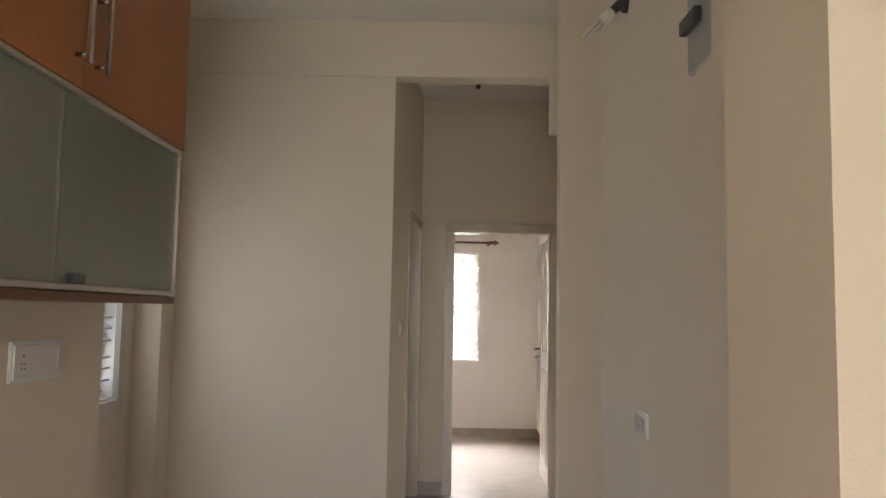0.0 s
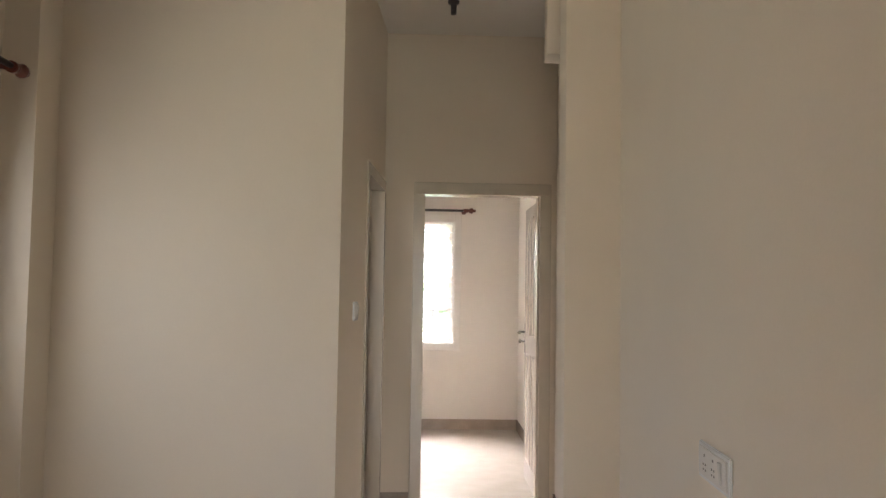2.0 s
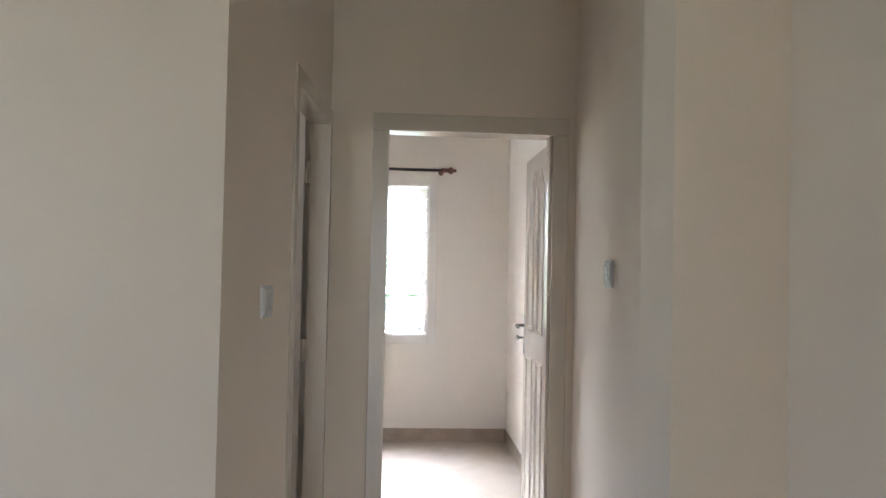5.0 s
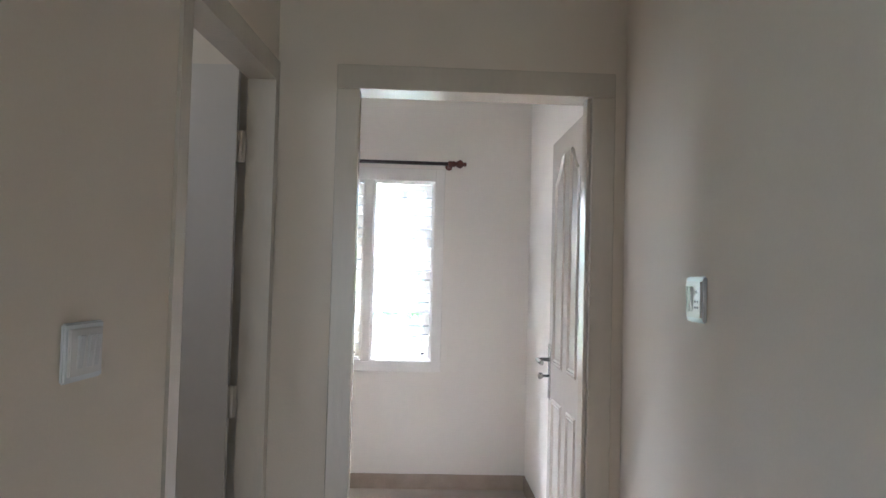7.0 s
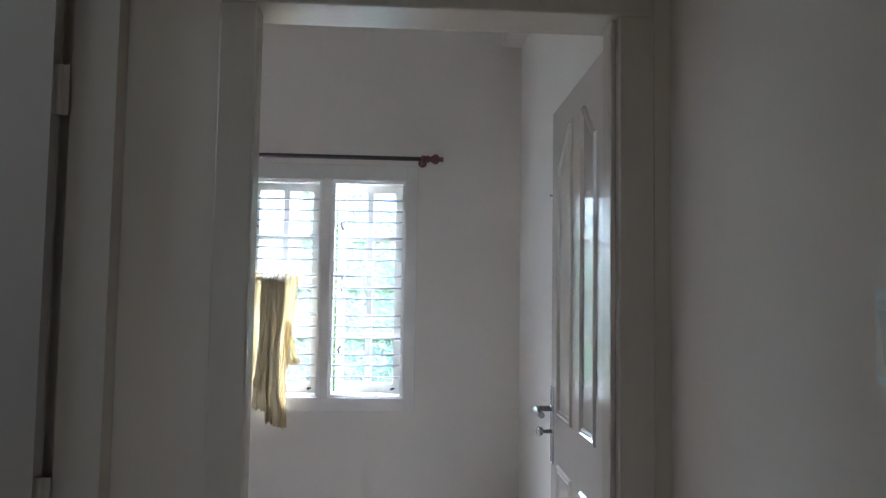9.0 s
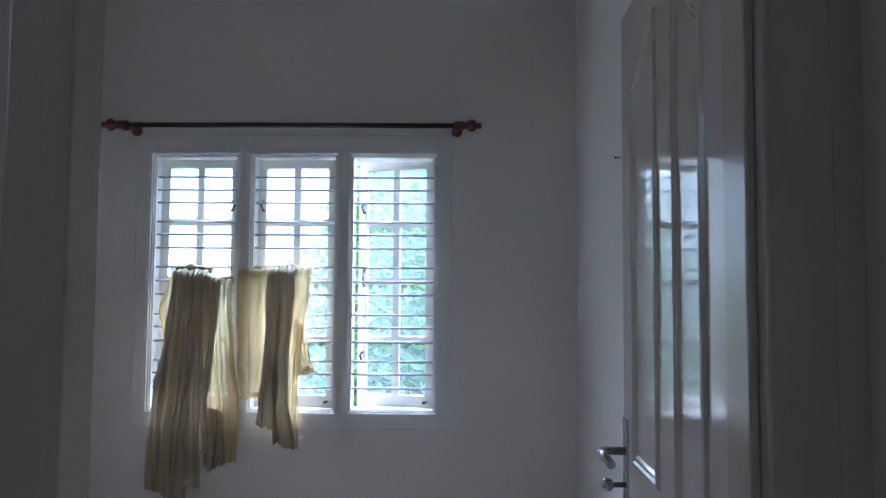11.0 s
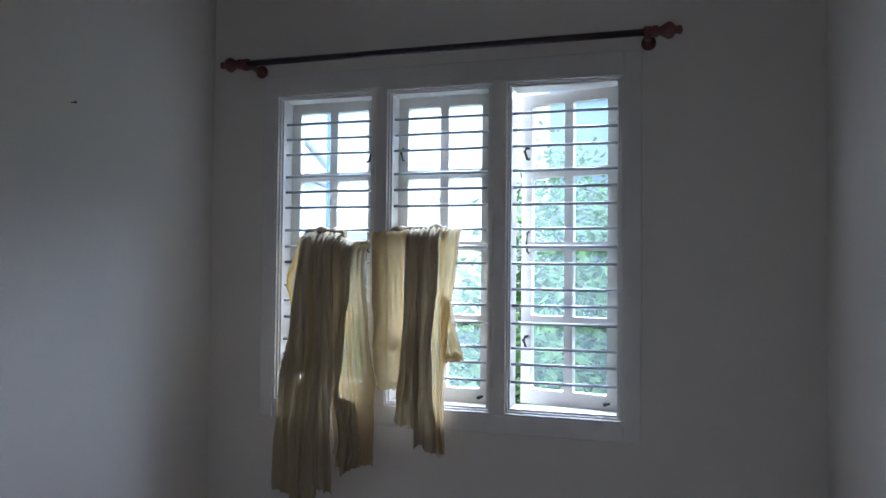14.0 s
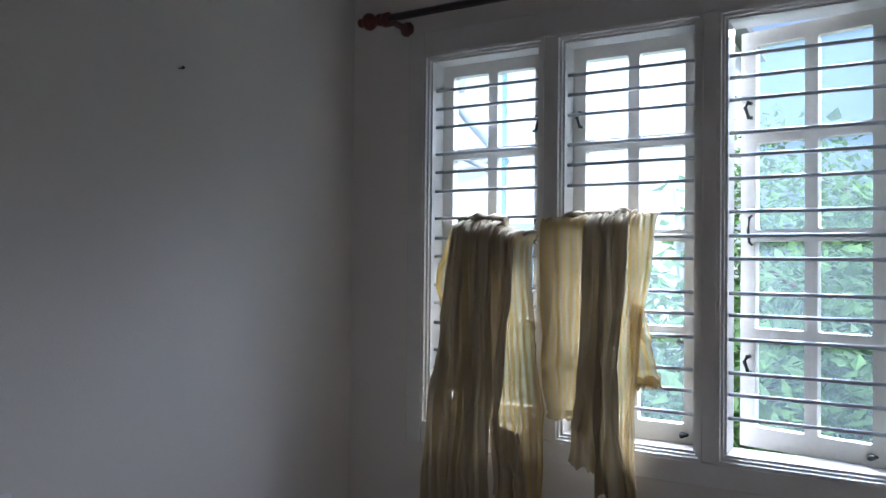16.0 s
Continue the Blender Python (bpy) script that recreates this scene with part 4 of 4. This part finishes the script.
def tree(x, y, base, height, spread, seed, leaves, size):
    rng = random.Random(seed)
    t = empty_thing("tree", (x, y, base), "leafy green broad-crowned tree outside the window", "tree", "garden trees")
    bm = bmesh.new()
    top = base + height * 0.8
    stem = [(x, y, base), (x + 0.1, y, base + height * 0.25), (x - 0.05, y + 0.1, base + height * 0.5), (x, y, top)]
    add_tube(bm, stem, [0.16, 0.12, 0.09, 0.03], 8)
    tips = []
    for i in range(11):
        a = 2.4 * i + rng.random()
        z0 = base + height * (0.28 + 0.45 * i / 11)
        r = spread * (0.6 + 0.4 * rng.random())
        p0 = Vector((x, y, z0))
        p2 = p0 + Vector((math.cos(a) * r, math.sin(a) * r, height * (0.10 + 0.14 * rng.random())))
        p1 = (p0 + p2) / 2 + Vector((0, 0, 0.15))
        add_tube(bm, [p0, p1, p2], [0.05, 0.03, 0.01], 6)
        tips += [p1, p2, p1.lerp(p2, 0.5), p2 + Vector((0, 0, 0.3)), p0.lerp(p1, 0.7)]
    tips.append(Vector((x, y, top + 0.2)))
    part("trunk", bm, M_BARK, t)
    bm = bmesh.new()
    for _ in range(leaves):
        c = rng.choice(tips) + Vector((rng.gauss(0, 0.33), rng.gauss(0, 0.33), rng.gauss(0, 0.26)))
        d = Vector((rng.gauss(0, 1), rng.gauss(0, 1), rng.gauss(-0.3, 0.6))).normalized()
        s = d.cross(Vector((rng.random() - 0.5, rng.random() - 0.5, 1))).normalized()
        ln = size * (0.7 + 0.6 * rng.random())
        w = ln * 0.32
        nrm = d.cross(s) * (0.12 * ln)
        v = [bm.verts.new(q) for q in (c, c + d * ln * 0.45 + s * w + nrm, c + d * ln, c + d * ln * 0.45 - s * w + nrm)]
        bm.faces.new(v)
    part("crown", bm, M_LEAF, t)
    return t


for i, (x, y, h, sp) in enumerate(((-0.9, 12.4, 5.0, 1.2), (0.3, 13.2, 5.6, 1.7), (1.9, 13.0, 6.0, 1.9), (0.9, 16.5, 7.6, 2.3), (3.6, 14.5, 6.6, 2.2), (-1.6, 11.2, 4.5, 0.9), (5.4, 17.0, 7.5, 2.4), (-0.6, 16.0, 6.4, 1.6))):
    tree(x, y, -3.3, h, sp, 11 + i, 6000, 0.15)

# far wooded strip
bm = bmesh.new()
rng = random.Random(5)
vs, fs = [], []
for i in range(16000):
    x = rng.uniform(-60, 60)
    d = rng.uniform(0, 8)
    hgt = 3.2 + 1.6 * math.sin(x * 0.23) + 1.2 * math.sin(x * 0.71 + 2)
    z = -3.3 + rng.random() * hgt
    p = Vector((x, 55 + d, z))
    a, b = Vector((rng.gauss(0, 1), rng.gauss(0, 1), rng.gauss(0, 1))).normalized() * 0.26, Vector((rng.gauss(0, 1), rng.gauss(0, 1), rng.gauss(0, 1))).normalized() * 0.18
    k = len(vs)
    vs += [p - a, p + b, p + a, p - b]
    fs.append((k, k + 1, k + 2, k + 3))
bm.free()
me = bpy.data.meshes.new("far_woods")
me.from_pydata([tuple(v) for v in vs], [], fs)
me.materials.append(M_LEAF)
tagged(new("far_woods", me), "distant belt of green trees", "woods", kind="stuff")


def white_house():
    """A whitewashed house across the lane, with a drainpipe, a window, sunshades and a flat roof."""
    x0, x1, y0, y1, z0, z1 = -11.0, -1.75, 12.0, 18.0, -3.3, 4.6
    e = empty_thing("house", (x0 / 2 + x1 / 2, 15, z0), "whitewashed two-storey house across the lane with a blue drainpipe", "house")
    holes = [(-5.35, -4.45, 1.15, 2.2), (-8.2, -7.2, 1.0, 2.2), (-3.2, -2.6, 0.7, 1.6), (-5.2, -4.2, -2.2, -1.0)]
    bm = bmesh.new()
    xs = sorted({x0, x1, *[h[0] for h in holes], *[h[1] for h in holes]})
    zs = sorted({z0, z1, *[h[2] for h in holes], *[h[3] for h in holes]})
    for a, c in zip(xs, xs[1:]):
        for d, f in zip(zs, zs[1:]):
            if not any(h[0] <= a and c <= h[1] and h[2] <= d and f <= h[3] for h in holes):
                add_box(bm, a, c, y0, y0 + 0.2, d, f)
    add_box(bm, x1 - 0.2, x1, y0 + 0.2, y1, z0, z1)
    add_box(bm, x0, x0 + 0.2, y0 + 0.2, y1, z0, z1)
    add_box(bm, x0 + 0.2, x1 - 0.2, y1 - 0.2, y1, z0, z1)
    part("wall", bm, M_FACADE, e)
    box_part("roof", (x0 - 0.25, x1 + 0.25, y0 - 0.25, y1 + 0.25, z1, z1 + 0.15), M_ROOF, e, 0.01)
    for h in holes:
        w = box_part("window", (h[0], h[1], y0 + 0.10, y0 + 0.14, h[2], h[3]), M_DARKGLASS, e)
        box_part("sill", (h[0] - 0.06, h[1] + 0.06, y0 - 0.05, y0 + 0.09, h[2] - 0.06, h[2] - 0.005), M_FACADE, w, 0.005)
        bm = bmesh.new()
        add_prism(bm, [(h[0] - 0.12, y0 - 0.45), (h[1] + 0.12, y0 - 0.45), (h[1] + 0.12, y0 - 0.004), (h[0] - 0.12, y0 - 0.004)], h[3] + 0.08, h[3] + 0.15)
        part("sunshade", bm, M_ROOF, w)
    for px in (-6.4,):
        bm = bmesh.new()
        add_tube(bm, [(px, y0 - 0.07, z0), (px, y0 - 0.07, z1 - 0.3), (px, y0 + 0.05, z1 - 0.1)], 0.055, 10)
        part("drainpipe", bm, M_POLE, e, "pale blue plastic drainpipe")
    # bracket with a floodlight
    bm = bmesh.new()
    add_tube(bm, [(-3.0, y0, 2.35), (-3.25, y0 - 0.35, 2.75), (-3.35, y0 - 0.5, 2.95)], 0.045, 8)
    lamp_arm = part("lamp_arm", bm, M_METER, e)
    box_part("floodlight", (-3.62, -3.2, y0 - 0.7, y0 - 0.45, 2.95, 3.15), M_METER, lamp_arm, 0.02)


white_house()

pole = empty_thing("utility_pole", (-2.14, 10.1, -3.3), "pale blue painted steel pole standing in the lane", "pole")
bm = bmesh.new()
add_tube(bm, [(-2.14, 10.1, -3.3), (-2.14, 10.1, 4.2)], [0.05, 0.045], 14)
part("shaft", bm, M_POLE, pole)
bm = bmesh.new()
add_tube(bm, [(-2.17, 10.08, 2.02), (-2.30, 10.08, 2.08), (-2.42, 10.08, 2.14)], 0.025, 10)
part("bracket_arm", bm, M_METER, pole, "short grey steel bracket arm")


def wall_nail(at, way):
    bm = bmesh.new()
    p, d = Vector(at), Vector(way)
    add_tube(bm, [p - d * 0.01, p + d * 0.016, p + d * 0.0165, p + d * 0.020], [0.002, 0.002, 0.005, 0.004], 8)
    thing("wall_nail", bm, M_IRON, "small dark iron nail stuck in the bedroom wall", "nail", "nails in the walls")


wall_nail((bed_left(6.955), 6.955, 1.942), (1, 0, 0))
wall_nail((bed_right(6.64), 6.64, 1.897), (-1, 0, 0))
